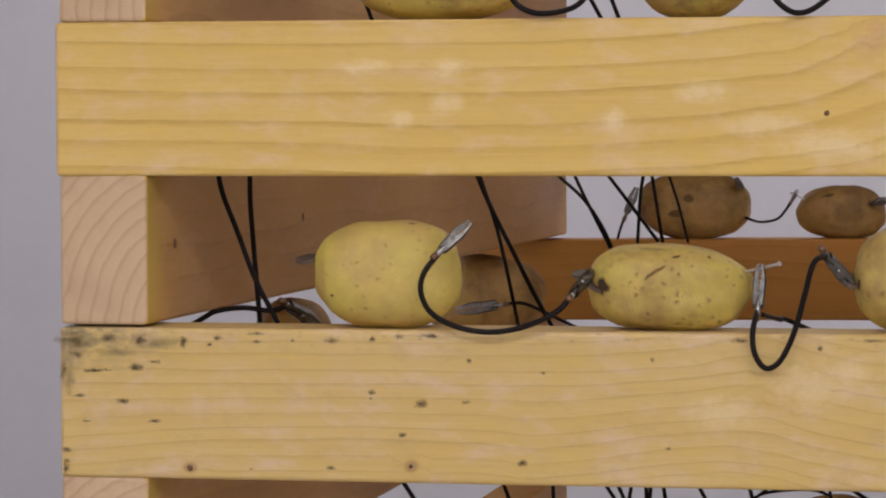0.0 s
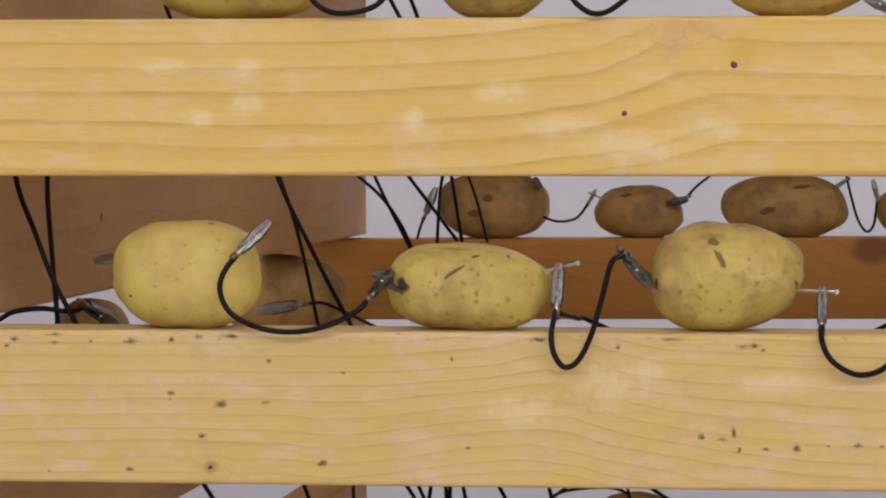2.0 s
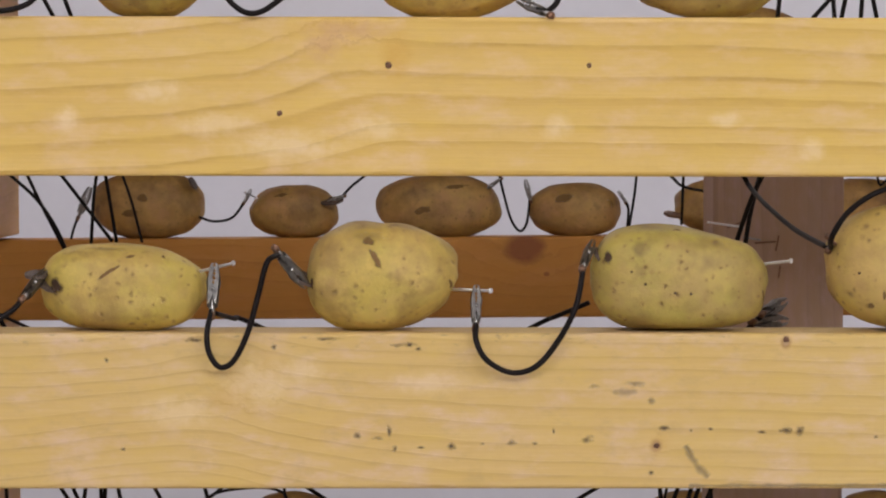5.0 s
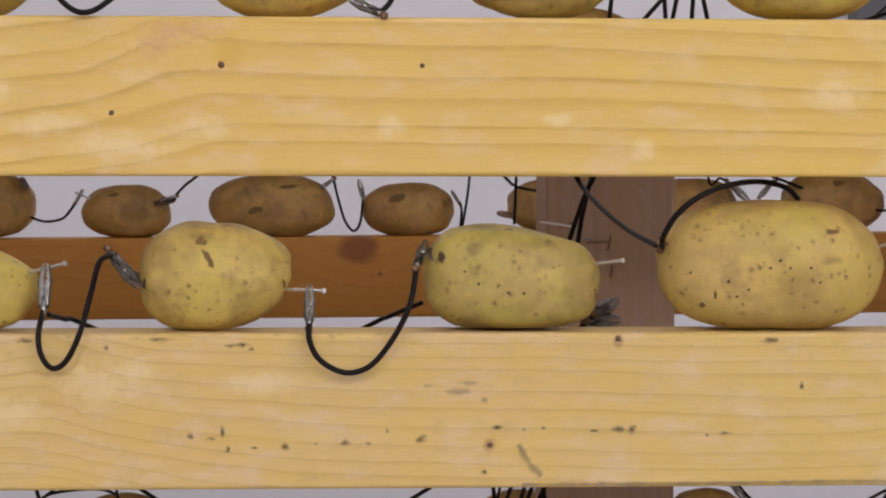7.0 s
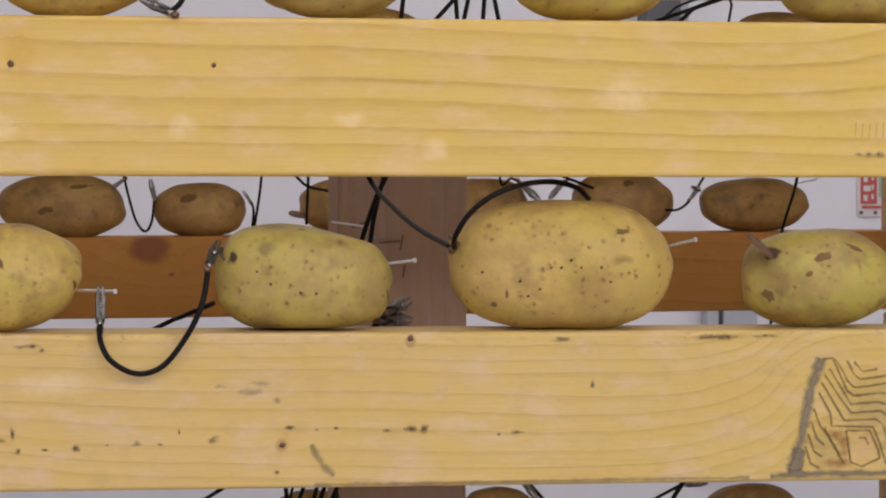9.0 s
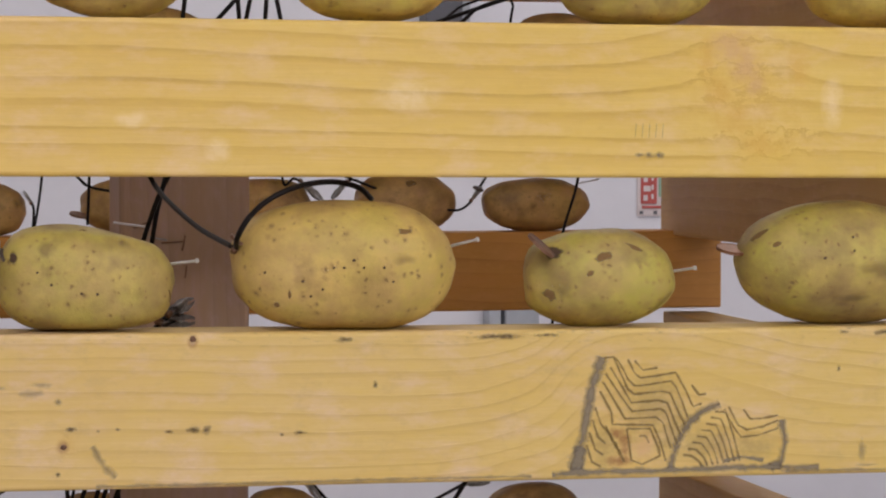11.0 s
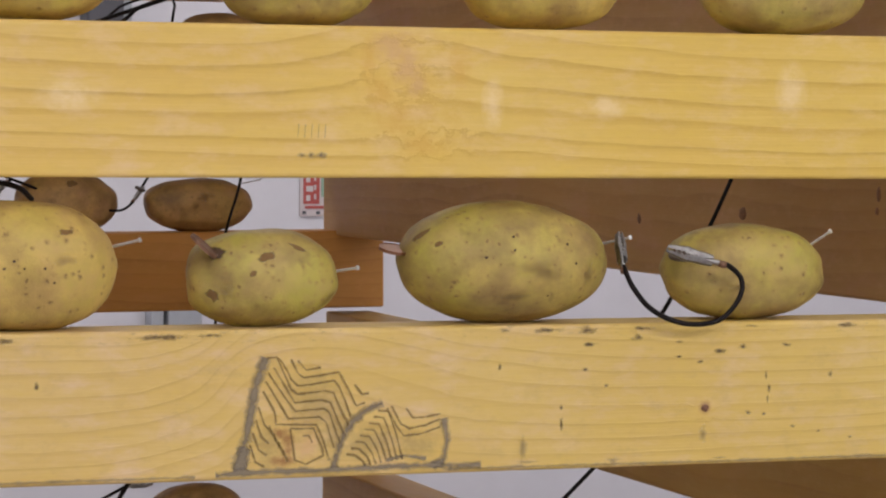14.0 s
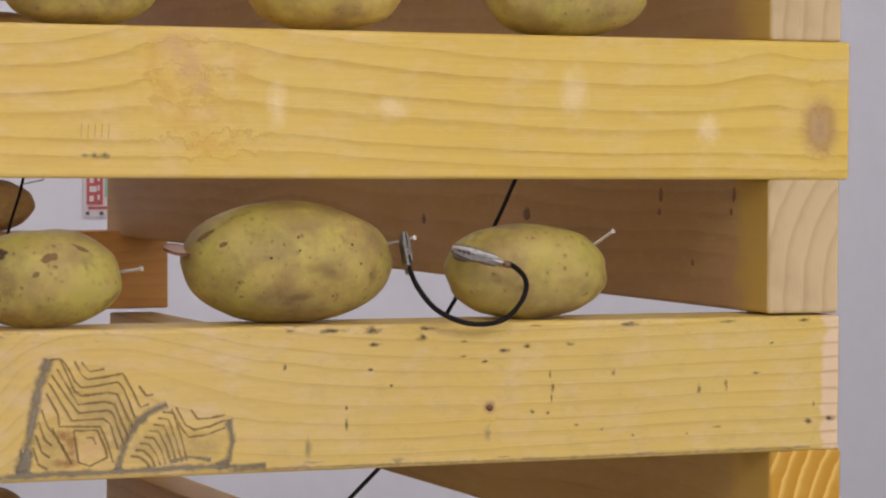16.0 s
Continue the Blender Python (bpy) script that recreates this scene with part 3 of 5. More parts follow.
# ------------------------------------------------------------------ potatoes
def potato(x, y, z, w, h, skin, label, group, seed, depth=None, tilt=0.0, turn=0.0, blunt=2.25, lump=0.05, taper=0.0):
    """A tuber w long, h high, lying with its underside at z."""
    depth = depth or (h * 0.55 + w * 0.28)
    bm = bmesh.new()
    bmesh.ops.create_uvsphere(bm, u_segments=56, v_segments=36, radius=1.0)
    rng = Vector((seed * 3.7, seed * 1.9, seed * 5.3))
    turn_m = Matrix.Rotation(radians(90), 3, "Y")
    for v in bm.verts:
        c = turn_m @ v.co
        r = (abs(c.x) ** blunt + abs(c.y) ** blunt + abs(c.z) ** blunt) ** (-1 / blunt)
        c = c * r
        k = 1 + lump * 1.5 * noise.noise(c * 1.1 + rng) + lump * 0.8 * noise.noise(c * 2.6 + rng) + 0.006 * noise.noise(c * 9 + rng)
        c = c * k
        s = 1 + taper * c.x
        v.co = Vector((c.x, c.y * s, c.z * s))
    lo = Vector([min(v.co[i] for v in bm.verts) for i in range(3)])
    hi = Vector([max(v.co[i] for v in bm.verts) for i in range(3)])
    size = Vector((w, depth, h))
    for v in bm.verts:
        v.co = Vector([((v.co[i] - lo[i]) / (hi[i] - lo[i]) - 0.5) * size[i] for i in range(3)])
    ob = finish("potato", bm, skin, smooth=True)
    # settle: turned a little, then let down until it touches its support
    ob.matrix_world = pose(x, y, 0, 0, tilt, turn)
    low = min((ob.matrix_world @ v.co).z for v in ob.data.vertices)
    ob.location.z = z - low - 0.0006
    return tagged(ob, label, "potato", group)


FRONT, UPPER, BACK = "potatoes along the front beam", "potatoes on the upper beam", "potatoes on the back beam"
TOP_C, TOP_A = level_z(15) - 0.0009, level_z(17) + 0.0003
yel, grn, brn, crm = skin_yellow, skin_green, skin_brown, skin_cream
#        x       y      z      w       h     skin
potato(-0.2750, 0.024, TOP_C, 0.0744, 0.0538, skin_clean, "smooth yellow potato with a coin and a clip", FRONT, 1, blunt=2.5)
potato(-0.1349, 0.024, TOP_C, 0.0813, 0.0427, yel, "long flat yellow potato with a brown scar", FRONT, 2, blunt=2.6, tilt=3, taper=-0.08)
potato(-0.0097, 0.024, TOP_C, 0.0735, 0.0535, yel, "round yellow potato with a slit in its skin", FRONT, 3, taper=-0.12)
potato(0.1347, 0.024, TOP_C, 0.0881, 0.0526, grn, "large greenish yellow potato with a nail", FRONT, 4, blunt=2.65, taper=-0.12, tilt=4)
potato(0.2617, 0.024, TOP_C, 0.1128, 0.0642, crm, "biggest speckled yellow potato with a nail", FRONT, 15, blunt=2.5, lump=0.035, taper=0.03)
potato(0.3926, 0.024, TOP_C, 0.0772, 0.0497, grn, "small yellow potato with a copper strip", FRONT, 6, blunt=2.4)
potato(0.5224, 0.024, TOP_C, 0.1142, 0.0638, grn, "long greenish speckled potato with a copper coin", FRONT, 17, blunt=2.1, lump=0.025)
potato(0.6590, 0.024, TOP_C, 0.0919, 0.0515, grn, "oval yellow green potato with a clip", FRONT, 8, blunt=2.3)
for i, (x, w) in enumerate(((-0.2463, 0.0832), (-0.1246, 0.052), (0.0231, 0.0682), (0.1479, 0.0645), (0.2751, 0.0717),
                            (0.4105, 0.0771), (0.5423, 0.0825), (0.6790, 0.0924))):
    potato(x, 0.024, TOP_A, w * (1.16, 1.16, 1.16, 1.16, 1.16, 1.12, 1.06, 1.0)[i], 0.05 + 0.003 * (i % 3), (yel, grn)[i % 2], "yellow potato resting on the upper beam", UPPER, 20 + i, blunt=2.3)
for i, (x, z, w, h) in enumerate(((-0.2337, 1.1242, 0.1021, 0.064), (-0.0992, 1.1250, 0.0808, 0.0500), (0.0349, 1.1260, 0.1142, 0.0585),
                                  (0.1612, 1.1268, 0.0839, 0.0506), (0.3027, 1.1278, 0.095, 0.055), (0.4240, 1.1286, 0.0886, 0.053),
                                  (0.5598, 1.1296, 0.0964, 0.0585), (0.6873, 1.1306, 0.1038, 0.0520))):
    potato(x - 0.0015, 1.294, z - 0.0021, w * 1.025, h, brn, "brown dirty potato on the back beam", BACK, 40 + i, blunt=2.3)

for x, y, z, w, h in ((-0.392, 1.03, level_z(14), 0.108, 0.0696), (-0.392, 0.32, level_z(14), 0.05, 0.0718)):
    potato(x, y, z - 0.0004, w, h, brn, "dusty brown potato on a side beam inside the tower", "potatoes on the side beams", 60 + int(y * 10), depth=0.09)
for i, (x, w) in enumerate(((-0.1, 0.09), (0.2664, 0.09), (0.4421, 0.085), (0.6862, 0.095))):
    potato(x, 1.294, level_z(11) - 0.0005, w, 0.064, brn, "brown potato on a lower back beam", "potatoes on the lower back beam", 70 + i)
for i, (x, w) in enumerate(((0.325, 0.095), (0.709, 0.1))):
    potato(x, 1.294, level_z(17) + 0.001, w, 0.062, brn, "brown potato on the upper back beam", "potatoes on the upper back beam", 80 + i)


# ------------------------------------------------------------------ wires, clips, nails, coins
def smooth_line(points, steps=7):
    """A rounded line through the points."""
    p = [Vector(c) for c in points]
    p = [p[0] * 2 - p[1]] + p + [p[-1] * 2 - p[-2]]
    out = []
    for i in range(1, len(p) - 2):
        a, b, c, d = p[i - 1:i + 3]
        for j in range(steps):
            t = j / steps
            out.append(0.5 * (2 * b + (c - a) * t + (2 * a - 5 * b + 4 * c - d) * t * t + (3 * b - a - 3 * c + d) * t ** 3))
    out.append(p[-2])
    return out


def tube_bm(points, radius, sides=10):
    bm = bmesh.new()
    rings = []
    up = Vector((0.13, 1, 0.07)).normalized()
    for i, c in enumerate(points):
        way = (points[min(i + 1, len(points) - 1)] - points[max(i - 1, 0)]).normalized()
        a = way.cross(up).normalized()
        b = way.cross(a)
        rings.append([bm.verts.new(c + (a * math.cos(q) + b * math.sin(q)) * radius) for q in (2 * math.pi * k / sides for k in range(sides))])
    for r0, r1 in zip(rings, rings[1:]):
        for k in range(sides):
            bm.faces.new((r0[k], r0[(k + 1) % sides], r1[(k + 1) % sides], r1[k]))
    bm.faces.new(rings[0][::-1])
    bm.faces.new(rings[-1])
    return bm


def aim(a, b):
    """Local x runs from a towards b, local z stays near the vertical or the depth."""
    x = (Vector(b) - Vector(a)).normalized()
    y = Vector((0, 1, 0)) if abs(x.y) < 0.9 else Vector((1, 0, 0))
    z = x.cross(y).normalized()
    y = z.cross(x)
    m = Matrix((x, y, z)).transposed().to_4x4()
    m.translation = Vector(a)
    return m


def clip(a, b, parent):
    """A sprung crocodile clip: crimped barrel, two folded toothed jaws with raised levers, spring and rivet."""
    u = (Vector(b) - Vector(a)).length
    bm = tube_bm([Vector((-0.14 * u, 0, 0)), Vector((0.02 * u, 0, 0)), Vector((0.2 * u, 0, 0)), Vector((0.34 * u, 0, 0))], 0.0015, 10)
    body = part("crocodile_clip", bm, steel, parent, "worn steel crocodile clip", True)
    body.matrix_local = aim(a, b)
    wide = min(0.0032, 0.19 * u)
    strands = tube_bm([Vector((-0.24 * u, 0, 0)), Vector((-0.16 * u, 0.0002, 0.0003)), Vector((-0.08 * u, 0, 0))], 0.00175, 8)
    part("crimp", strands, dull_copper, body, "frayed copper strands", True)
    for side in (1, -1):
        bm = bmesh.new()
        rows = []
        # along the jaw: distance, height of the back, height of the toothed edge
        line = [(0.06, 0.11, 0.05), (0.16, 0.125, 0.04), (0.3, 0.13, 0.0), (0.42, 0.13, -0.03), (0.54, 0.145, 0.02)]
        line += [(0.6 + 0.05 * i, 0.155 - 0.009 * i, 0.06 - 0.004 * i if i % 2 else 0.01) for i in range(8)]
        line += [(1.0, 0.07, 0.0)]
        for q, back, edge in line:
            w = wide * (1 - 0.2 * max(0, q - 0.5) / 0.5)
            rows.append([bm.verts.new((q * u, s * w, h * u * side)) for s, h in ((-1, edge), (-0.92, back * 0.8), (-0.5, back), (0.5, back), (0.92, back * 0.8), (1, edge))])
        for r0, r1 in zip(rows, rows[1:]):
            for k in range(5):
                bm.faces.new((r0[k], r1[k], r1[k + 1], r0[k + 1]))
        bmesh.ops.solidify(bm, geom=bm.faces[:], thickness=0.0004)
        part("jaw", bm, steel, body)
    turn = [Vector(((0.42 + 0.085 * math.cos(q)) * u, wide * (q / 14 - 0.65), 0.085 * math.sin(q) * u)) for q in (0.45 * i for i in range(42))]
    part("spring", tube_bm(turn, 0.00028, 5), steel, body, smooth=True)
    rivet = tube_bm([Vector((0.42 * u, -wide * 1.25, 0)), Vector((0.42 * u, wide * 1.25, 0))], 0.001, 8)
    part("rivet", rivet, steel, body, smooth=True)
    return body


def lead(points, radius, clips, label):
    bm = tube_bm(smooth_line(points), radius)
    if not clips:
        return tagged(finish("wire", bm, black_rubber, smooth=True), label, "wire", "wires of the tower")
    root = new("clip_lead")
    tagged(root, label, "clip lead", "clip leads of the tower")
    part("wire", bm, black_rubber, root, smooth=True)
    for a, b in clips:
        clip(a, b, root)
    return root


def nail(a, b):
    """A zinc nail from inside the potato at a to its head at b."""
    a, b = Vector(a), Vector(b)
    way = (b - a).normalized()
    bm = tube_bm([a - way * 0.006, a, b - way * 0.001], 0.00072, 10)
    head = tube_bm([b - way * 0.0008, b], 0.00125, 12)
    me = bpy.data.meshes.new("head")
    head.to_mesh(me)
    head.free()
    bm.from_mesh(me)
    bpy.data.meshes.remove(me)
    return tagged(finish("nail", bm, zinc), "shiny zinc plated nail stuck in a potato", "nail", "nails in the potatoes")


def coin(c, wide, angle, mat):
    """A coin pushed edge-on into a potato, its rim raised."""
    bm = bmesh.new()
    r, t = wide / 2, 0.0008
    bmesh.ops.create_cone(bm, cap_ends=True, segments=36, radius1=r, radius2=r, depth=2 * t)
    tops = [f for f in bm.faces if len(f.verts) > 4]
    bmesh.ops.inset_individual(bm, faces=tops, thickness=r * 0.12, depth=-0.0003)
    ob = finish("coin", bm, mat)
    ob.matrix_world = Matrix.Translation(c) @ pose(0, 0, 0, 0, angle, 0) @ pose(0, 0, 0, 16, 0, 0)
    words = {"dull_copper": "dull brown copper coin pushed into a potato", "bright_copper": "copper coin with a bright rim in a potato"}
    return tagged(ob, words.get(mat.name, "dark tarnished coin pushed into a potato"), "coin", "coins in the potatoes")


CLIPPED = "black insulated wire with steel crocodile clips between potatoes"
LOOSE = "thin black insulated wire hanging inside the tower"
# front row
lead([(-0.2444, -0.0040, 1.1625), (-0.2515, -0.0080, 1.1523), (-0.2527, -0.0090, 1.1425), (-0.2472, -0.0090, 1.1327), (-0.2342, -0.0090, 1.1262), (-0.2182, -0.0090, 1.1242), (-0.2017, -0.0090, 1.1271), (-0.1866, -0.0090, 1.1343), (-0.1796, -0.0040, 1.1422)], 0.0014, [((-0.2444, -0.0040, 1.1625), (-0.2308, 0.0040, 1.1766)), ((-0.1796, -0.0040, 1.1422), (-0.1726, 0.0120, 1.1524))], CLIPPED)
lead([(-0.0911, 0.0000, 1.1357), (-0.0931, -0.0060, 1.1247), (-0.0919, -0.0080, 1.1149), (-0.0868, -0.0080, 1.1083), (-0.0801, -0.0080, 1.1116), (-0.0735, -0.0080, 1.1251), (-0.0683, -0.0080, 1.1438), (-0.0643, -0.0080, 1.1583), (-0.0590, 0.0040, 1.1616)], 0.0014, [((-0.0911, 0.0000, 1.1357), (-0.0903, 0.0080, 1.1564)), ((-0.0590, 0.0040, 1.1616), (-0.0470, 0.0140, 1.1461))], CLIPPED)
lead([(0.0351, 0.0000, 1.1289), (0.0352, -0.0060, 1.1206), (0.0403, -0.0080, 1.1116), (0.0519, -0.0080, 1.1057), (0.0640, -0.0080, 1.1089), (0.0748, -0.0080, 1.1219), (0.0828, -0.0080, 1.1381), (0.0867, 0.0000, 1.1566)], 0.0014, [((0.0351, 0.0000, 1.1289), (0.0355, 0.0080, 1.1458)), ((0.0867, 0.0000, 1.1566), (0.0915, 0.0120, 1.1669))], CLIPPED)
lead([(0.2072, 0.0150, 1.1639), (0.2058, 0.0000, 1.1705), (0.2117, -0.0040, 1.1810), (0.2224, -0.0060, 1.1898), (0.2372, 0.0000, 1.1951), (0.2562, 0.0200, 1.1965), (0.2718, 0.0350, 1.1934), (0.2811, 0.0500, 1.1875)], 0.0014, [((0.2072, 0.0150, 1.1639), (0.2135, 0.0220, 1.1692))], CLIPPED)
lead([(0.5796, -0.0020, 1.1543), (0.5812, -0.0120, 1.1431), (0.5924, -0.0120, 1.1312), (0.6101, -0.0120, 1.1242), (0.6294, -0.0120, 1.1256), (0.6408, -0.0120, 1.1364), (0.6423, -0.0120, 1.1467), (0.6350, -0.0120, 1.1539), (0.6235, -0.0200, 1.1564)], 0.0014, [((0.5796, -0.0020, 1.1543), (0.5803, 0.0060, 1.1705)), ((0.6235, -0.0200, 1.1564), (0.6001, -0.0120, 1.1633))], CLIPPED)
# wires inside, towards the front
lead([(0.1465, 0.0456, 1.2375), (0.1544, 0.1225, 1.2385), (0.1623, 0.2000, 1.2395), (0.1849, 0.2000, 1.2002), (0.1902, 0.2000, 1.1909), (0.1940, 0.1600, 1.1819), (0.2012, 0.1000, 1.1708), (0.2072, 0.0150, 1.1639)], 0.0014, [], LOOSE)
lead([(0.1969, 0.0456, 1.2375), (0.2110, 0.1475, 1.2388), (0.2251, 0.2500, 1.2401), (0.2053, 0.2500, 1.1996), (0.1982, 0.2500, 1.1852), (0.1918, 0.2500, 1.1675), (0.1892, 0.2500, 1.1595)], 0.0014, [], LOOSE)
lead([(0.1873, 0.0456, 1.2375), (0.2027, 0.1625, 1.2390), (0.2181, 0.2800, 1.2405), (0.2068, 0.2800, 1.1993), (0.2032, 0.2800, 1.1862), (0.1999, 0.2800, 1.1715), (0.1976, 0.2800, 1.1567)], 0.0014, [], LOOSE)
lead([(-0.0904, 0.0060, 1.1332), (-0.0824, 0.0300, 1.1290), (-0.0730, 0.0500, 1.1247), (0.0098, 0.0500, 1.0871), (0.0097, 0.0475, 1.0873), (0.0097, 0.0456, 1.0875)], 0.0012, [], LOOSE)
lead([(-0.0063, 0.0456, 1.0875), (-0.0064, 0.0675, 1.0855), (-0.0065, 0.0900, 1.0834), (0.0657, 0.0900, 1.1207), (0.0781, 0.0800, 1.1271), (0.0938, 0.0700, 1.1346)], 0.0012, [], LOOSE)
lead([(0.6818, 0.0456, 1.2375), (0.7426, 0.1725, 1.2391), (0.8035, 0.3000, 1.2407), (0.7844, 0.3000, 1.2010), (0.7687, 0.3000, 1.1684), (0.7531, 0.3000, 1.1396), (0.7337, 0.3000, 1.1085), (0.7059, 0.3000, 1.0640), (0.6524, 0.1725, 1.0757), (0.5990, 0.0456, 1.0875)], 0.0014, [], LOOSE)
lead([(0.6305, 0.0456, 1.0875), (0.6868, 0.1725, 1.0757), (0.7431, 0.3000, 1.0640), (0.6821, 0.3000, 1.0066), (0.6657, 0.3000, 0.9912)], 0.0014, [], LOOSE)
lead([(0.1321, 0.0456, 1.0875), (0.1355, 0.0825, 1.0841), (0.1390, 0.1200, 1.0806), (0.1808, 0.1200, 1.1189), (0.1846, 0.1200, 1.1224), (0.1891, 0.1200, 1.1266)], 0.0014, [((0.1891, 0.1200, 1.1266), (0.2013, 0.1400, 1.1313)), ((0.1846, 0.1200, 1.1218), (0.2019, 0.1400, 1.1211))], CLIPPED)
# left inside
lead([(-0.3766, 0.0456, 1.2375), (-0.3804, 0.0600, 1.2377), (-0.3843, 0.0750, 1.2379), (-0.3763, 0.0750, 1.2044), (-0.3725, 0.0750, 1.1883), (-0.3650, 0.0750, 1.1693), (-0.3561, 0.0750, 1.1459), (-0.3436, 0.0750, 1.1219), (-0.3242, 0.0750, 1.0848), (-0.3209, 0.0600, 1.0862), (-0.3177, 0.0456, 1.0875)], 0.0014, [], LOOSE)
lead([(-0.3514, 0.0456, 1.2375), (-0.3568, 0.0675, 1.2378), (-0.3623, 0.0900, 1.2381), (-0.3619, 0.0900, 1.2043), (-0.3617, 0.0900, 1.1836), (-0.3597, 0.0900, 1.1570), (-0.3568, 0.0900, 1.1208), (-0.3539, 0.0900, 1.0834), (-0.3486, 0.0675, 1.0855), (-0.3432, 0.0456, 1.0875)], 0.0014, [], LOOSE)
lead([(-0.4441, 0.0456, 1.0875), (-0.4494, 0.0625, 1.0859), (-0.4547, 0.0800, 1.0844), (-0.3893, 0.0800, 1.1212), (-0.3786, 0.0800, 1.1272), (-0.3634, 0.0800, 1.1294), (-0.3483, 0.0800, 1.1280), (-0.3399, 0.0800, 1.1311)], 0.0014, [((-0.3399, 0.0800, 1.1311), (-0.3282, 0.1000, 1.1205))], CLIPPED)
lead([(-0.2514, 0.0456, 1.2375), (-0.2738, 0.1725, 1.2391), (-0.2962, 0.3000, 1.2407), (-0.2791, 0.3000, 1.2021), (-0.2674, 0.3000, 1.1755), (-0.2556, 0.3000, 1.1522), (-0.2439, 0.3000, 1.1290), (-0.2321, 0.3000, 1.1074), (-0.2085, 0.3000, 1.0640), (-0.1927, 0.1725, 1.0757), (-0.1769, 0.0456, 1.0875)], 0.0014, [], LOOSE)
lead([(-0.2460, 0.0456, 1.2375), (-0.2705, 0.1875, 1.2393), (-0.2951, 0.3300, 1.2411), (-0.2807, 0.3300, 1.1984), (-0.2704, 0.3300, 1.1679), (-0.2636, 0.3300, 1.1408), (-0.2561, 0.3300, 1.1052), (-0.2468, 0.3300, 1.0612), (-0.2263, 0.1875, 1.0743), (-0.2058, 0.0456, 1.0875)], 0.0012, [], LOOSE)
lead([(-0.3567, 0.9000, 1.0829), (-0.3380, 0.9000, 1.0844), (-0.3174, 0.9000, 1.0760), (-0.2993, 0.9000, 1.0675), (-0.1715, 0.9000, 1.0084), (-0.1393, 0.4725, 1.0480), (-0.1071, 0.0456, 1.0875)], 0.0014, [((-0.3567, 0.9000, 1.0829), (-0.3916, 0.9000, 1.0780))], CLIPPED)
lead([(-0.2364, 0.0456, 1.2375), (-0.2825, 0.3225, 1.2410), (-0.3285, 0.6000, 1.2446), (-0.2736, 0.6000, 1.1951), (-0.2519, 0.6000, 1.1756), (-0.2382, 0.6000, 1.1561), (-0.2284, 0.6000, 1.1347)], 0.0012, [], LOOSE)
lead([(-0.2032, 0.0456, 1.2375), (-0.2427, 0.3225, 1.2410), (-0.2823, 0.6000, 1.2446), (-0.2590, 0.6000, 1.1951), (-0.2480, 0.6000, 1.1717), (-0.2311, 0.6000, 1.1386)], 0.0012, [], LOOSE)
lead([(-0.1980, 0.0456, 1.2375), (-0.2296, 0.2725, 1.2404), (-0.2611, 0.5000, 1.2433), (-0.2250, 0.5000, 1.1963), (-0.2094, 0.5000, 1.1760), (-0.1890, 0.5000, 1.1491)], 0.0012, [], LOOSE)
lead([(-0.1527, 0.0456, 1.2375), (-0.1771, 0.2725, 1.2404), (-0.2015, 0.5000, 1.2433), (-0.1939, 0.5000, 1.1964), (-0.1909, 0.5000, 1.1779), (-0.1861, 0.5000, 1.1484)], 0.0012, [], LOOSE)
lead([(-0.1511, 0.0456, 1.2375), (-0.1805, 0.3225, 1.2410), (-0.2099, 0.6000, 1.2446), (-0.1933, 0.6000, 1.1951), (-0.1855, 0.6000, 1.1719), (-0.1785, 0.6000, 1.1447)], 0.001, [], LOOSE)
lead([(-0.1454, 0.0456, 1.2375), (-0.1737, 0.3225, 1.2410), (-0.2020, 0.6000, 1.2446), (-0.2089, 0.6000, 1.1951), (-0.2116, 0.6000, 1.1757), (-0.2135, 0.6000, 1.1426)], 0.0012, [], LOOSE)
# back row
lead([(-0.2969, 1.2750, 1.1451), (-0.3022, 1.2750, 1.1320), (-0.3074, 1.2750, 1.1111)], 0.0012, [((-0.2969, 1.2750, 1.1451), (-0.2870, 1.2750, 1.1702))], CLIPPED)
lead([(-0.1876, 1.2750, 1.1428), (-0.1736, 1.2750, 1.1387), (-0.1581, 1.2750, 1.1414), (-0.1494, 1.2750, 1.1507), (-0.1453, 1.2750, 1.1580)], 0.0012, [((-0.1453, 1.2750, 1.1569), (-0.1392, 1.2750, 1.1683))], CLIPPED)
lead([(-0.0554, 1.2750, 1.1618), (-0.0470, 1.2750, 1.1711), (-0.0325, 1.2750, 1.1826), (0.0572, 1.2750, 1.2532), (0.0440, 0.6600, 1.2454), (0.0307, 0.0456, 1.2375)], 0.0012, [((-0.0554, 1.2750, 1.1618), (-0.0689, 1.2750, 1.1565))], CLIPPED)
lead([(0.0892, 1.2750, 1.1807), (0.0939, 1.2750, 1.1609), (0.1002, 1.2750, 1.1401), (0.1080, 1.2750, 1.1302), (0.1143, 1.2750, 1.1375), (0.1173, 1.2750, 1.1609)], 0.0012, [((0.0892, 1.2750, 1.1775), (0.0778, 1.2750, 1.1692)), ((0.1173, 1.2750, 1.1599), (0.1131, 1.2750, 1.1776))], CLIPPED)
lead([(0.2038, 1.2750, 1.1600), (0.2080, 1.2750, 1.1506), (0.2070, 1.2750, 1.1324)], 0.0012, [((0.2048, 1.2750, 1.1579), (0.1986, 1.2750, 1.1673))], CLIPPED)
lead([(0.1201, 0.0456, 1.2375), (0.1720, 0.6600, 1.2454), (0.2239, 1.2750, 1.2532), (0.2162, 1.2750, 1.1871), (0.2132, 1.2750, 1.1610), (0.2086, 1.2750, 1.1324)], 0.0012, [], LOOSE)
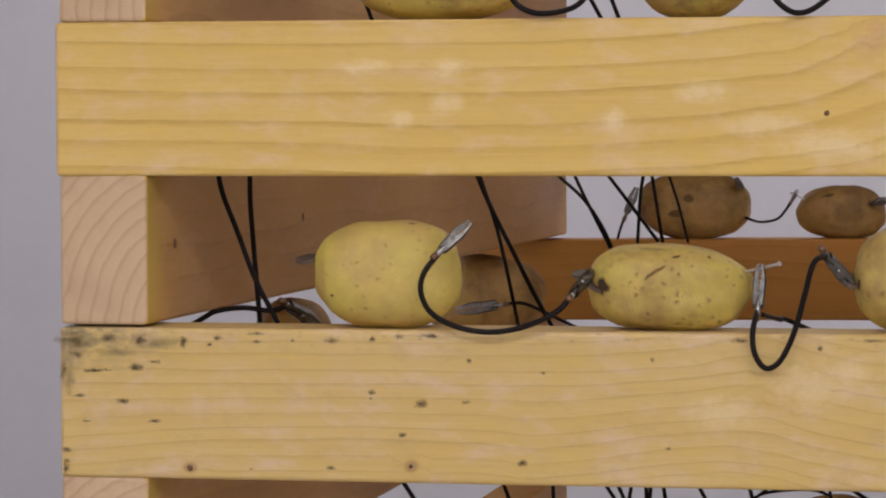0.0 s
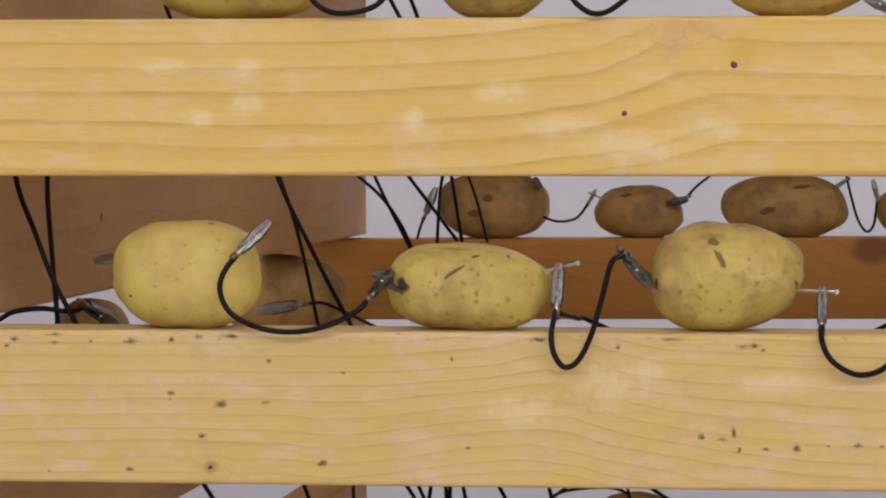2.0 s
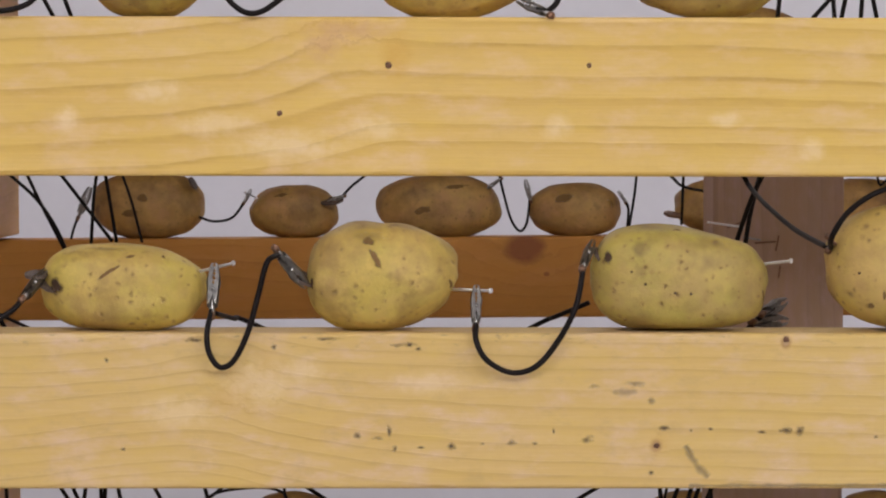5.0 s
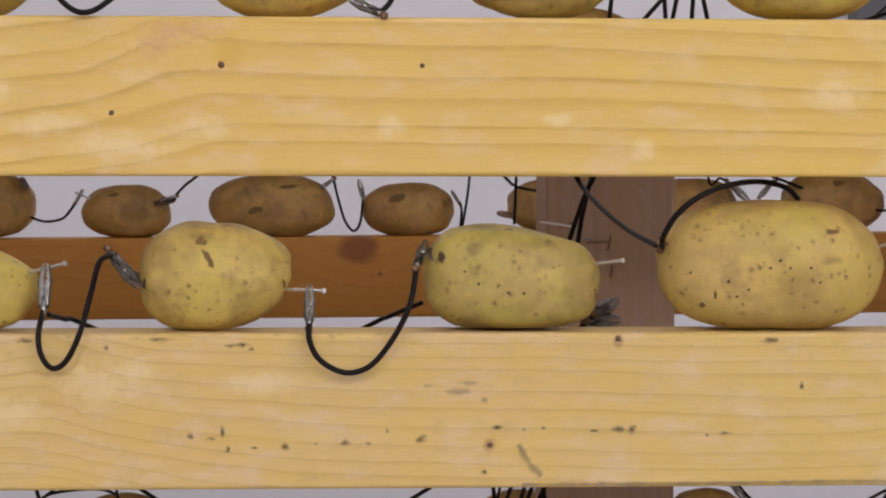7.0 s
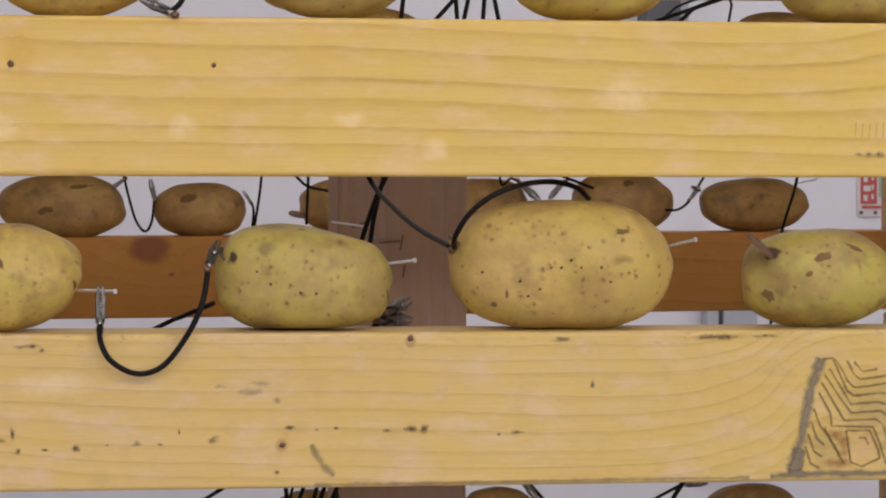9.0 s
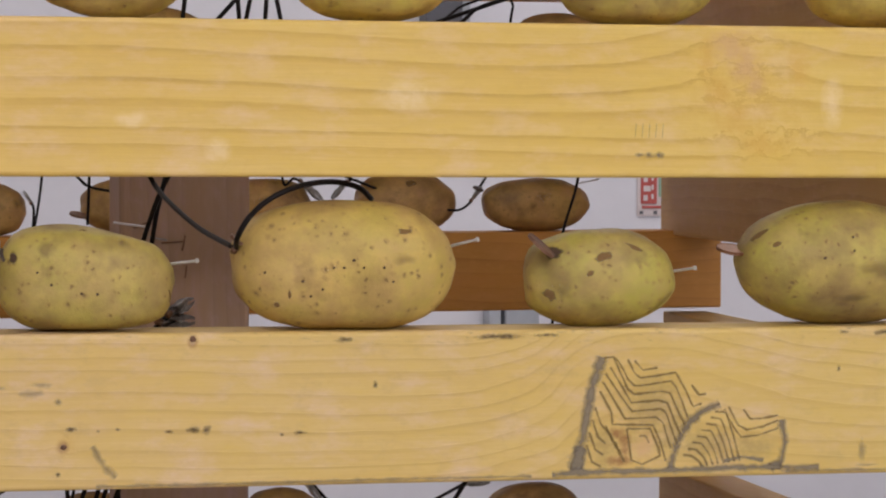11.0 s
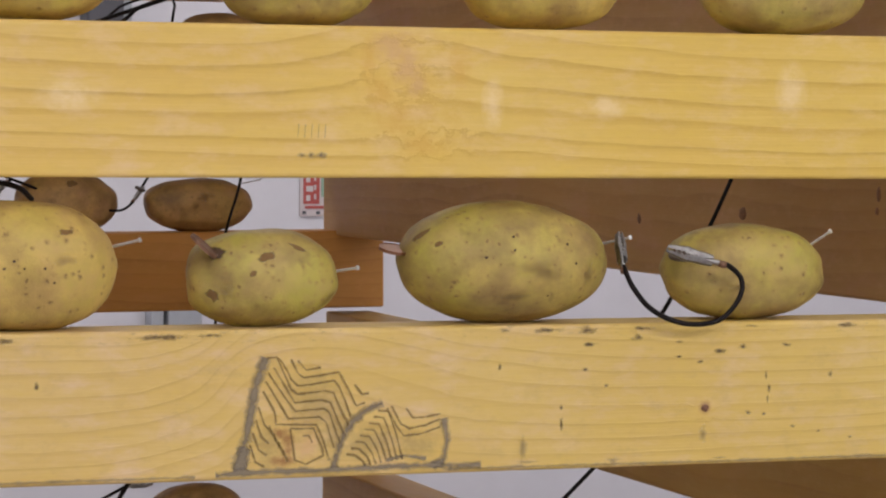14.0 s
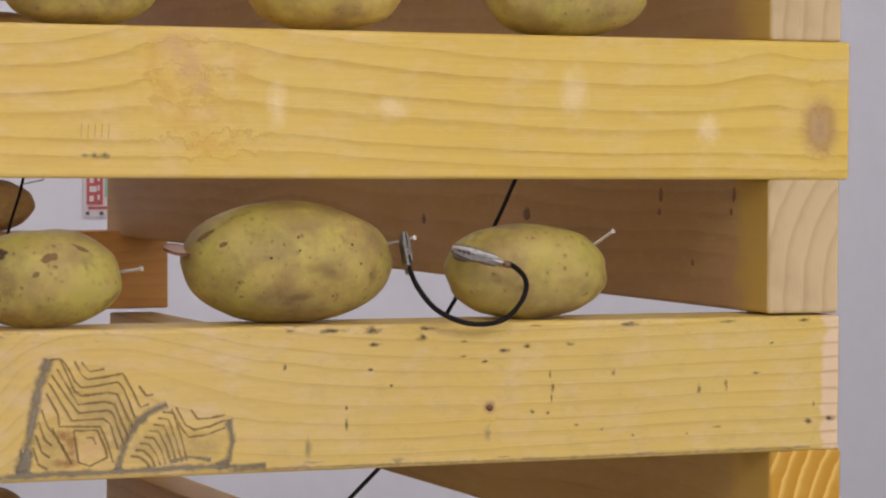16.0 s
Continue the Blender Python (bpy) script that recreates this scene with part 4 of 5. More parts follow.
lead([(0.0902, 0.0456, 1.2375), (0.1204, 0.5225, 1.2436), (0.1506, 1.0000, 1.2497), (0.2181, 1.0000, 1.1881), (0.2298, 1.0000, 1.1774), (0.2462, 1.0000, 1.1732), (0.2625, 1.0000, 1.1742), (0.2625, 1.0000, 1.2497), (0.2098, 0.5225, 1.2436), (0.1572, 0.0456, 1.2375)], 0.0012, [], LOOSE)
lead([(0.1402, 0.0456, 1.2375), (0.1872, 0.5225, 1.2436), (0.2342, 1.0000, 1.2497), (0.2321, 1.0000, 1.1905), (0.2312, 1.0000, 1.1671), (0.2304, 1.0000, 1.1447)], 0.0012, [], LOOSE)
lead([(0.2351, 0.0456, 1.2375), (0.3366, 0.6600, 1.2454), (0.4382, 1.2750, 1.2532), (0.4382, 1.2750, 1.1780), (0.4488, 1.2750, 1.1791), (0.4580, 1.2750, 1.1743)], 0.0012, [((0.4580, 1.2750, 1.1743), (0.4757, 1.2750, 1.1585))], CLIPPED)
lead([(0.1679, 0.0456, 1.2375), (0.2404, 0.6600, 1.2454), (0.3130, 1.2750, 1.2532), (0.5213, 1.2750, 1.1718), (0.5051, 1.2750, 1.1781), (0.4971, 1.2750, 1.1744)], 0.0012, [((0.4971, 1.2750, 1.1744), (0.4848, 1.2750, 1.1601))], CLIPPED)
lead([(0.5945, 1.2750, 1.1495), (0.6081, 1.2750, 1.1500), (0.6178, 1.2750, 1.1570), (0.6232, 1.2750, 1.1655), (0.6786, 1.2750, 1.2532), (0.5214, 0.6600, 1.2454), (0.3642, 0.0456, 1.2375)], 0.0012, [((0.6200, 1.2750, 1.1602), (0.6286, 1.2750, 1.1719))], CLIPPED)
lead([(0.3966, 0.0456, 1.2375), (0.5156, 0.4725, 1.2430), (0.6346, 0.9000, 1.2484), (0.6228, 0.9000, 1.1947), (0.6183, 0.9000, 1.1741), (0.6091, 0.9000, 1.1442), (0.6032, 0.9000, 1.1098), (0.5994, 0.9000, 1.0592), (0.5956, 0.9000, 1.0084), (0.4839, 0.4725, 1.0480), (0.3722, 0.0456, 1.0875)], 0.0012, [], LOOSE)
nail((0.7324, 1.2940, 1.1754), (0.7417, 1.2700, 1.1790))
nail((-0.1332, 1.2900, 1.1592), (-0.1451, 1.2700, 1.1653))
coin((0.6253, 1.2750, 1.1697), 0.0104, 20, dark_coin)
coin((0.2487, 1.2750, 1.1455), 0.0166, 10, dull_copper)
coin((-0.0647, 1.2750, 1.1576), 0.0208, -8, dark_coin)
coin((-0.1924, 1.2700, 1.1740), 0.0125, 60, dark_coin)
# nails and coins of the front row
nail((-0.0987, 0.0200, 1.1525), (-0.0809, 0.0040, 1.1574))
nail((0.0273, 0.0200, 1.1438), (0.0424, 0.0020, 1.1442))
nail((0.1755, 0.0240, 1.1561), (0.1876, 0.0100, 1.1584))
nail((0.3150, 0.0240, 1.1642), (0.3272, 0.0100, 1.1683))
nail((0.4303, 0.0240, 1.1510), (0.4397, 0.0100, 1.1536))
nail((0.5815, 0.0240, 1.1651), (0.5887, 0.0100, 1.1682))
nail((0.6984, 0.0240, 1.1621), (0.7049, 0.0100, 1.1711))
nail((0.1925, 0.4000, 1.1645), (0.2078, 0.3800, 1.1627))
coin((-0.3152, 0.0200, 1.1576), 0.0121, -4, dark_coin)
coin((-0.1720, 0.0120, 1.1474), 0.0136, 35, dark_coin)
coin((-0.1760, 0.0080, 1.1515), 0.0109, 0, dark_coin)
coin((-0.0479, 0.0160, 1.1495), 0.0148, 25, dark_coin)
coin((0.2093, 0.0160, 1.1680), 0.0109, 30, dull_copper)
coin((0.3579, 0.0040, 1.1654), 0.0168, 40, dull_copper)
coin((0.4628, 0.0220, 1.1624), 0.0159, 5, bright_copper)
coin((0.6133, -0.0040, 1.1594), 0.0167, -8, dark_coin)
coin((0.0948, 0.0120, 1.1609), 0.0082, 60, dark_coin)
# wires above the upper beam
lead([(-0.4167, 0.3000, 1.3100), (-0.4168, 0.3000, 1.2864), (-0.4170, 0.3000, 1.2407), (-0.3854, 0.1725, 1.2391), (-0.3539, 0.0456, 1.2375)], 0.0014, [], LOOSE)
lead([(-0.2726, 0.0456, 1.2375), (-0.2970, 0.1725, 1.2391), (-0.3213, 0.3000, 1.2407), (-0.3434, 0.3000, 1.2991), (-0.3384, 0.3000, 1.2857), (-0.3213, 0.3000, 1.2407), (-0.2970, 0.1725, 1.2391), (-0.2726, 0.0456, 1.2375)], 0.0012, [], LOOSE)
lead([(-0.2119, -0.0040, 1.2894), (-0.2064, -0.0040, 1.2817), (-0.1982, -0.0040, 1.2776), (-0.1872, -0.0040, 1.2778), (-0.1777, -0.0040, 1.2809), (-0.1709, -0.0040, 1.2876)], 0.0014, [], LOOSE)
lead([(-0.2373, 0.5000, 1.3146), (-0.2251, 0.5000, 1.2923), (-0.1980, 0.5000, 1.2433), (-0.1741, 0.2725, 1.2404), (-0.1501, 0.0456, 1.2375)], 0.0014, [], LOOSE)
lead([(-0.2225, 0.5000, 1.3144), (-0.2139, 0.5000, 1.2922), (-0.1951, 0.5000, 1.2433), (-0.1715, 0.2725, 1.2404), (-0.1479, 0.0456, 1.2375)], 0.0014, [], LOOSE)
lead([(-0.0861, -0.0040, 1.2880), (-0.0813, -0.0040, 1.2813), (-0.0742, -0.0040, 1.2767), (-0.0662, -0.0040, 1.2777), (-0.0557, -0.0040, 1.2851)], 0.0014, [], LOOSE)
lead([(0.0764, 0.0000, 1.2898), (0.0732, 0.0000, 1.2817), (0.0684, 0.0000, 1.2772)], 0.0014, [((0.0684, 0.0000, 1.2772), (0.0554, 0.0100, 1.2835))], CLIPPED)
lead([(0.2732, 0.4000, 1.3136), (0.2503, 0.4000, 1.2883), (0.2086, 0.4000, 1.2420), (0.1878, 0.2225, 1.2398), (0.1670, 0.0456, 1.2375)], 0.0014, [], LOOSE)
lead([(0.2644, 0.4000, 1.3136), (0.2663, 0.4000, 1.2884), (0.2698, 0.4000, 1.2420), (0.2429, 0.2225, 1.2398), (0.2160, 0.0456, 1.2375)], 0.0014, [], LOOSE)
lead([(0.2750, 0.4000, 1.3136), (0.2698, 0.4000, 1.2884), (0.2603, 0.4000, 1.2420), (0.2344, 0.2225, 1.2398), (0.2084, 0.0456, 1.2375)], 0.0014, [], LOOSE)
lead([(0.2838, 0.4000, 1.3137), (0.2822, 0.4000, 1.2885), (0.2792, 0.4000, 1.2420), (0.2514, 0.2225, 1.2398), (0.2236, 0.0456, 1.2375)], 0.0014, [], LOOSE)
lead([(0.2874, 0.4000, 1.3137), (0.2928, 0.4000, 1.2885), (0.3029, 0.4000, 1.2420), (0.2728, 0.2225, 1.2398), (0.2426, 0.0456, 1.2375)], 0.0014, [], LOOSE)
lead([(0.2333, 0.4000, 1.3133), (0.2306, 0.4000, 1.2889), (0.2254, 0.4000, 1.2420), (0.2029, 0.2225, 1.2398), (0.1805, 0.0456, 1.2375)], 0.0014, [], LOOSE)
lead([(0.1987, 0.0456, 1.2375), (0.2304, 0.2725, 1.2404), (0.2621, 0.5000, 1.2433), (0.4602, 0.5000, 1.3109), (0.4412, 0.5000, 1.3044), (0.4292, 0.5000, 1.2939), (0.3711, 0.5000, 1.2433), (0.3263, 0.2725, 1.2404), (0.2814, 0.0456, 1.2375)], 0.0014, [], LOOSE)
lead([(0.2643, 0.0456, 1.2375), (0.3714, 0.6225, 1.2449), (0.4786, 1.2000, 1.2523), (0.5746, 1.2000, 1.3256), (0.5905, 1.2000, 1.3377), (0.6170, 1.2000, 1.3469), (0.6330, 1.2000, 1.3487), (0.6395, 1.2000, 1.3395), (0.6379, 1.2000, 1.3291), (0.6265, 1.2000, 1.2523), (0.4862, 0.6225, 1.2449), (0.3459, 0.0456, 1.2375)], 0.0012, [], LOOSE)
# wires below the lower beam
lead([(-0.3513, 0.0456, 1.0875), (-0.3826, 0.1725, 1.0757), (-0.4140, 0.3000, 1.0640), (-0.3944, 0.3000, 1.0160), (-0.3869, 0.3000, 0.9974), (-0.4140, 0.3000, 1.0640), (-0.3826, 0.1725, 1.0757), (-0.3513, 0.0456, 1.0875)], 0.0014, [], LOOSE)
lead([(-0.3005, 0.0456, 1.0875), (-0.3273, 0.1725, 1.0757), (-0.3541, 0.3000, 1.0640), (-0.3237, 0.3000, 1.0173), (-0.3118, 0.3000, 0.9990), (-0.3541, 0.3000, 1.0640), (-0.3273, 0.1725, 1.0757), (-0.3005, 0.0456, 1.0875)], 0.0014, [], LOOSE)
lead([(-0.2370, 0.0456, 1.0875), (-0.2831, 0.3225, 1.0618), (-0.3292, 0.6000, 1.0362), (-0.3095, 0.6000, 0.9825), (-0.3015, 0.6000, 0.9609), (-0.3292, 0.6000, 1.0362), (-0.2831, 0.3225, 1.0618), (-0.2370, 0.0456, 1.0875)], 0.0014, [], LOOSE)
lead([(-0.1975, 0.0456, 1.0875), (-0.2360, 0.3225, 1.0618), (-0.2744, 0.6000, 1.0362), (-0.2725, 0.6000, 0.9832), (-0.2717, 0.6000, 0.9615), (-0.2744, 0.6000, 1.0362), (-0.2360, 0.3225, 1.0618), (-0.1975, 0.0456, 1.0875)], 0.0014, [], LOOSE)
lead([(-0.1972, 0.0456, 1.0875), (-0.2356, 0.3225, 1.0618), (-0.2739, 0.6000, 1.0362), (-0.2401, 0.6000, 0.9838), (-0.2263, 0.6000, 0.9625), (-0.2739, 0.6000, 1.0362), (-0.2356, 0.3225, 1.0618), (-0.1972, 0.0456, 1.0875)], 0.0014, [], LOOSE)
lead([(-0.1830, 0.0456, 1.0875), (-0.2186, 0.3225, 1.0618), (-0.2543, 0.6000, 1.0362), (-0.2303, 0.6000, 0.9840), (-0.2205, 0.6000, 0.9626), (-0.2543, 0.6000, 1.0362), (-0.2186, 0.3225, 1.0618), (-0.1830, 0.0456, 1.0875)], 0.0014, [], LOOSE)
lead([(-0.1505, 0.0456, 1.0875), (-0.1798, 0.3225, 1.0618), (-0.2090, 0.6000, 1.0362), (-0.2165, 0.6000, 0.9842), (-0.2197, 0.6000, 0.9626), (-0.2090, 0.6000, 1.0362), (-0.1798, 0.3225, 1.0618), (-0.1505, 0.0456, 1.0875)], 0.0014, [], LOOSE)
lead([(-0.1517, 0.0456, 1.0875), (-0.1813, 0.3225, 1.0618), (-0.2108, 0.6000, 1.0362), (-0.2079, 0.6000, 0.9844), (-0.2067, 0.6000, 0.9629), (-0.2108, 0.6000, 1.0362), (-0.1813, 0.3225, 1.0618), (-0.1517, 0.0456, 1.0875)], 0.0014, [], LOOSE)
lead([(-0.1455, 0.0456, 1.0875), (-0.1739, 0.3225, 1.0618), (-0.2022, 0.6000, 1.0362), (-0.2040, 0.6000, 0.9845), (-0.2048, 0.6000, 0.9629), (-0.2022, 0.6000, 1.0362), (-0.1739, 0.3225, 1.0618), (-0.1455, 0.0456, 1.0875)], 0.0014, [], LOOSE)
lead([(-0.1486, 0.0456, 1.0875), (-0.1775, 0.3225, 1.0618), (-0.2064, 0.6000, 1.0362), (-0.1970, 0.6000, 0.9846), (-0.1930, 0.6000, 0.9631), (-0.2064, 0.6000, 1.0362), (-0.1775, 0.3225, 1.0618), (-0.1486, 0.0456, 1.0875)], 0.0014, [], LOOSE)
lead([(-0.1466, 0.0456, 1.0875), (-0.1752, 0.3225, 1.0618), (-0.2037, 0.6000, 1.0362), (-0.1755, 0.6000, 0.9850), (-0.1638, 0.6000, 0.9637), (-0.2037, 0.6000, 1.0362), (-0.1752, 0.3225, 1.0618), (-0.1466, 0.0456, 1.0875)], 0.0014, [], LOOSE)
lead([(-0.1098, 0.0456, 1.0875), (-0.1311, 0.3225, 1.0618), (-0.1525, 0.6000, 1.0362), (-0.1387, 0.6000, 0.9857), (-0.1328, 0.6000, 0.9644), (-0.1525, 0.6000, 1.0362), (-0.1311, 0.3225, 1.0618), (-0.1098, 0.0456, 1.0875)], 0.0014, [], LOOSE)
lead([(-0.0340, 0.0456, 1.0875), (-0.0430, 0.4225, 1.0526), (-0.0521, 0.8000, 1.0177), (-0.1526, 0.8000, 0.9385), (-0.1420, 0.8000, 0.9468), (-0.1229, 0.8000, 0.9506), (-0.1017, 0.8000, 0.9511), (-0.0891, 0.8000, 0.9462), (-0.0882, 0.8000, 0.9398), (-0.0987, 0.8000, 1.0177), (-0.0816, 0.4225, 1.0526), (-0.0645, 0.0456, 1.0875)], 0.0012, [], LOOSE)
lead([(-0.1127, 0.0456, 1.0875), (-0.1347, 0.3225, 1.0618), (-0.1566, 0.6000, 1.0362), (-0.0771, 0.6000, 0.9837), (-0.0503, 0.6000, 0.9661), (-0.1566, 0.6000, 1.0362), (-0.1347, 0.3225, 1.0618), (-0.1127, 0.0456, 1.0875)], 0.0014, [], LOOSE)
lead([(0.1237, 0.0456, 1.0875), (0.1413, 0.2475, 1.0688), (0.1588, 0.4500, 1.0501), (0.1634, 0.4500, 1.0020), (0.1653, 0.4500, 0.9822), (0.1588, 0.4500, 1.0501), (0.1413, 0.2475, 1.0688), (0.1237, 0.0456, 1.0875)], 0.0014, [], LOOSE)
lead([(0.1522, 0.0456, 1.0875), (0.1738, 0.2475, 1.0688), (0.1954, 0.4500, 1.0501), (0.1784, 0.4500, 1.0021), (0.1714, 0.4500, 0.9822), (0.1954, 0.4500, 1.0501), (0.1738, 0.2475, 1.0688), (0.1522, 0.0456, 1.0875)], 0.0014, [], LOOSE)
lead([(0.1565, 0.0456, 1.0875), (0.1788, 0.2475, 1.0688), (0.2010, 0.4500, 1.0501), (0.1866, 0.4500, 1.0021), (0.1807, 0.4500, 0.9823), (0.2010, 0.4500, 1.0501), (0.1788, 0.2475, 1.0688), (0.1565, 0.0456, 1.0875)], 0.0014, [], LOOSE)
lead([(0.1627, 0.0456, 1.0875), (0.1858, 0.2475, 1.0688), (0.2089, 0.4500, 1.0501), (0.1919, 0.4500, 1.0021), (0.1849, 0.4500, 0.9823), (0.2089, 0.4500, 1.0501), (0.1858, 0.2475, 1.0688), (0.1627, 0.0456, 1.0875)], 0.0014, [], LOOSE)
lead([(0.1487, 0.0456, 1.0875), (0.1698, 0.2475, 1.0688), (0.1909, 0.4500, 1.0501), (0.1955, 0.4500, 1.0022), (0.1974, 0.4500, 0.9824), (0.1909, 0.4500, 1.0501), (0.1698, 0.2475, 1.0688), (0.1487, 0.0456, 1.0875)], 0.0014, [], LOOSE)
lead([(0.1730, 0.0456, 1.0875), (0.1975, 0.2475, 1.0688), (0.2221, 0.4500, 1.0501), (0.2008, 0.4500, 1.0022), (0.1921, 0.4500, 0.9824), (0.2221, 0.4500, 1.0501), (0.1975, 0.2475, 1.0688), (0.1730, 0.0456, 1.0875)], 0.0014, [], LOOSE)
lead([(0.1692, 0.0456, 1.0875), (0.2021, 0.3225, 1.0618), (0.2351, 0.6000, 1.0362), (0.1460, 0.6000, 0.9828), (0.1151, 0.6000, 0.9643), (0.2351, 0.6000, 1.0362), (0.2021, 0.3225, 1.0618), (0.1692, 0.0456, 1.0875)], 0.0014, [], LOOSE)
lead([(0.3957, 0.9000, 0.9450), (0.4165, 0.9000, 0.9221), (0.3382, 0.9000, 1.0084), (0.2748, 0.4725, 1.0480), (0.2114, 0.0456, 1.0875)], 0.0014, [((0.3948, 0.9000, 0.9427), (0.4073, 0.9000, 0.9267))], CLIPPED)
lead([(0.5526, 1.0000, 0.9257), (0.5189, 1.0000, 0.9083), (0.6947, 1.0000, 0.9991), (0.5553, 0.5225, 1.0433), (0.4159, 0.0456, 1.0875)], 0.0014, [((0.5526, 1.0000, 0.9238), (0.5719, 1.0000, 0.9255))], CLIPPED)
lead([(0.1408, 0.0456, 1.0875), (0.1830, 0.4725, 1.0480), (0.2252, 0.9000, 1.0084), (0.2128, 0.9000, 0.9512), (0.2075, 0.9000, 0.9267), (0.2252, 0.9000, 1.0084), (0.1830, 0.4725, 1.0480), (0.1408, 0.0456, 1.0875)], 0.0012, [], LOOSE)
lead([(0.1812, 0.0456, 1.0875), (0.2356, 0.4725, 1.0480), (0.2899, 0.9000, 1.0084), (0.2617, 0.9000, 0.9523), (0.2483, 0.9000, 0.9257), (0.2899, 0.9000, 1.0084), (0.2356, 0.4725, 1.0480), (0.1812, 0.0456, 1.0875)], 0.0012, [], LOOSE)
lead([(0.3568, 0.0456, 1.0875), (0.3886, 0.1725, 1.0757), (0.4205, 0.3000, 1.0640), (0.3943, 0.3000, 1.0216), (0.3788, 0.3000, 0.9964), (0.4205, 0.3000, 1.0640), (0.3886, 0.1725, 1.0757), (0.3568, 0.0456, 1.0875)], 0.0014, [], LOOSE)


# ------------------------------------------------------------------ marks on the two near boards
def ribbon(bm, points, half, seed=0, rough=0.35, y=-0.0007):
    """A flat streak along the points on the board's face."""
    uv = bm.loops.layers.uv.get("border") or bm.loops.layers.uv.new("border")
    rows = []
    for i, (x, z) in enumerate(points):
        x0, z0 = points[max(i - 1, 0)]
        x1, z1 = points[min(i + 1, len(points) - 1)]
        n = math.hypot(x1 - x0, z1 - z0) or 1
        nx, nz = -(z1 - z0) / n, (x1 - x0) / n
        w0 = half * (1.2 + rough * noise.noise(Vector((x * 300, z * 300, seed))))
        w1 = half * (1.2 + rough * noise.noise(Vector((x * 300, z * 300, seed + 9))))
        rows.append([bm.verts.new((x + nx * w, y, z + nz * w)) for w in (w0, 0, -w1)])
    for r0, r1 in zip(rows, rows[1:]):
        for k in (0, 1):
            f = bm.faces.new((r0[k], r0[k + 1], r1[k + 1], r1[k]))
            for loop in f.loops:
                loop[uv].uv = (0.0 if loop.vert in (r0[1], r1[1]) else 0.95, 0)


def dense(points, step=0.0012):
    out = []
    for (x0, z0), (x1, z1) in zip(points, points[1:]):
        n = max(1, int(math.hypot(x1 - x0, z1 - z0) / step))
        out += [(x0 + (x1 - x0) * i / n, z0 + (z1 - z0) * i / n) for i in range(n)]
    return out + [points[-1]]


def blot(bm, x, z, rx, rz, seed, y=-0.0006, sides=18):
    uv = bm.loops.layers.uv.get("border") or bm.loops.layers.uv.new("border")
    ring = []
    for k in range(sides):
        q = 2 * math.pi * k / sides
        r = 1.25 + 0.5 * noise.noise(Vector((math.cos(q) * 1.6, math.sin(q) * 1.6, seed * 2.3)))
        ring.append(bm.verts.new((x + rx * r * math.cos(q), y, z + rz * r * math.sin(q))))
    mid = bm.verts.new((x, y, z))
    for k in range(sides):
        f = bm.faces.new((mid, ring[k], ring[(k + 1) % sides]))
        for loop in f.loops:
            loop[uv].uv = (0.0 if loop.vert == mid else 1.0, 0)


def knot(board, x, z, r, seed, y=0.0002, tall=1.0, mat=None):
    """A small dark knot, a shallow domed plug in the face."""
    bm = bmesh.new()
    bmesh.ops.create_uvsphere(bm, u_segments=16, v_segments=8, radius=1)
    for v in bm.verts:
        k = 1 + 0.3 * noise.noise(v.co * 1.5 + Vector((seed, 0, 0)))
        v.co = Vector((x + v.co.x * r * 1.1 * k, y + v.co.y * 0.0008, z + v.co.z * r * k * tall))
    part("knot", bm, mat or knot_dark, board, smooth=True)


for i, (x, z, r) in enumerate(((0.0669, 0.0048, 0.0022), (0.1779, 0.0075, 0.0016), (0.5595, 0.02, 0.0022), (0.6215, 0.0711, 0.0022), (1.0652, 0.0289, 0.0028))):
    knot(board_lower, x, z, r * 0.7, i)
for i, (x, z, r) in enumerate(((0.3802, 0.0292, 0.0013), (0.4321, 0.0522, 0.0016), (0.5281, 0.0522, 0.0012))):
    knot(board_upper, x, z, r, 20 + i)

def blots(bm, marks, seed, grow=1.0):
    for i, (x, z, rx, rz) in enumerate(marks):
        blot(bm, x, min(z, 0.0725 - rz), rx * grow, rz * grow, seed + i * 1.7)


# mould at one end, single specks, the dotted line, and dirt towards the other end
MOULD = ((0.007, 0.0675, 0.0071, 0.0033), (0.025, 0.0688, 0.0034, 0.0022), (0.041, 0.069, 0.0043, 0.0022), (0.042, 0.0675, 0.0029, 0.0014),
         (0.064, 0.0677, 0.0017, 0.0036), (0.009, 0.0602, 0.0034, 0.0014), (0.002, 0.0525, 0.0017, 0.0042), (0.019, 0.0527, 0.0086, 0.0008),
         (0.048, 0.0573, 0.0034, 0.0011), (0.039, 0.0544, 0.0034, 0.0017), (0.01, 0.0399, 0.0034, 0.0011), (0.033, 0.0374, 0.0034, 0.0017),
         (0.014, 0.0273, 0.0023, 0.0006), (0.003, 0.013, 0.0023, 0.0014), (0.003, 0.0073, 0.0023, 0.0011), (0.081, 0.0697, 0.0023, 0.0014),
         (0.077, 0.066, 0.0017, 0.0011), (0.1, 0.0718, 0.0043, 0.0008), (0.101, 0.0677, 0.0023, 0.0008), (0.119, 0.0684, 0.0011, 0.0011),
         (0.049, 0.0278, 0.0023, 0.0011), (0.003, 0.0035, 0.0017, 0.0025))
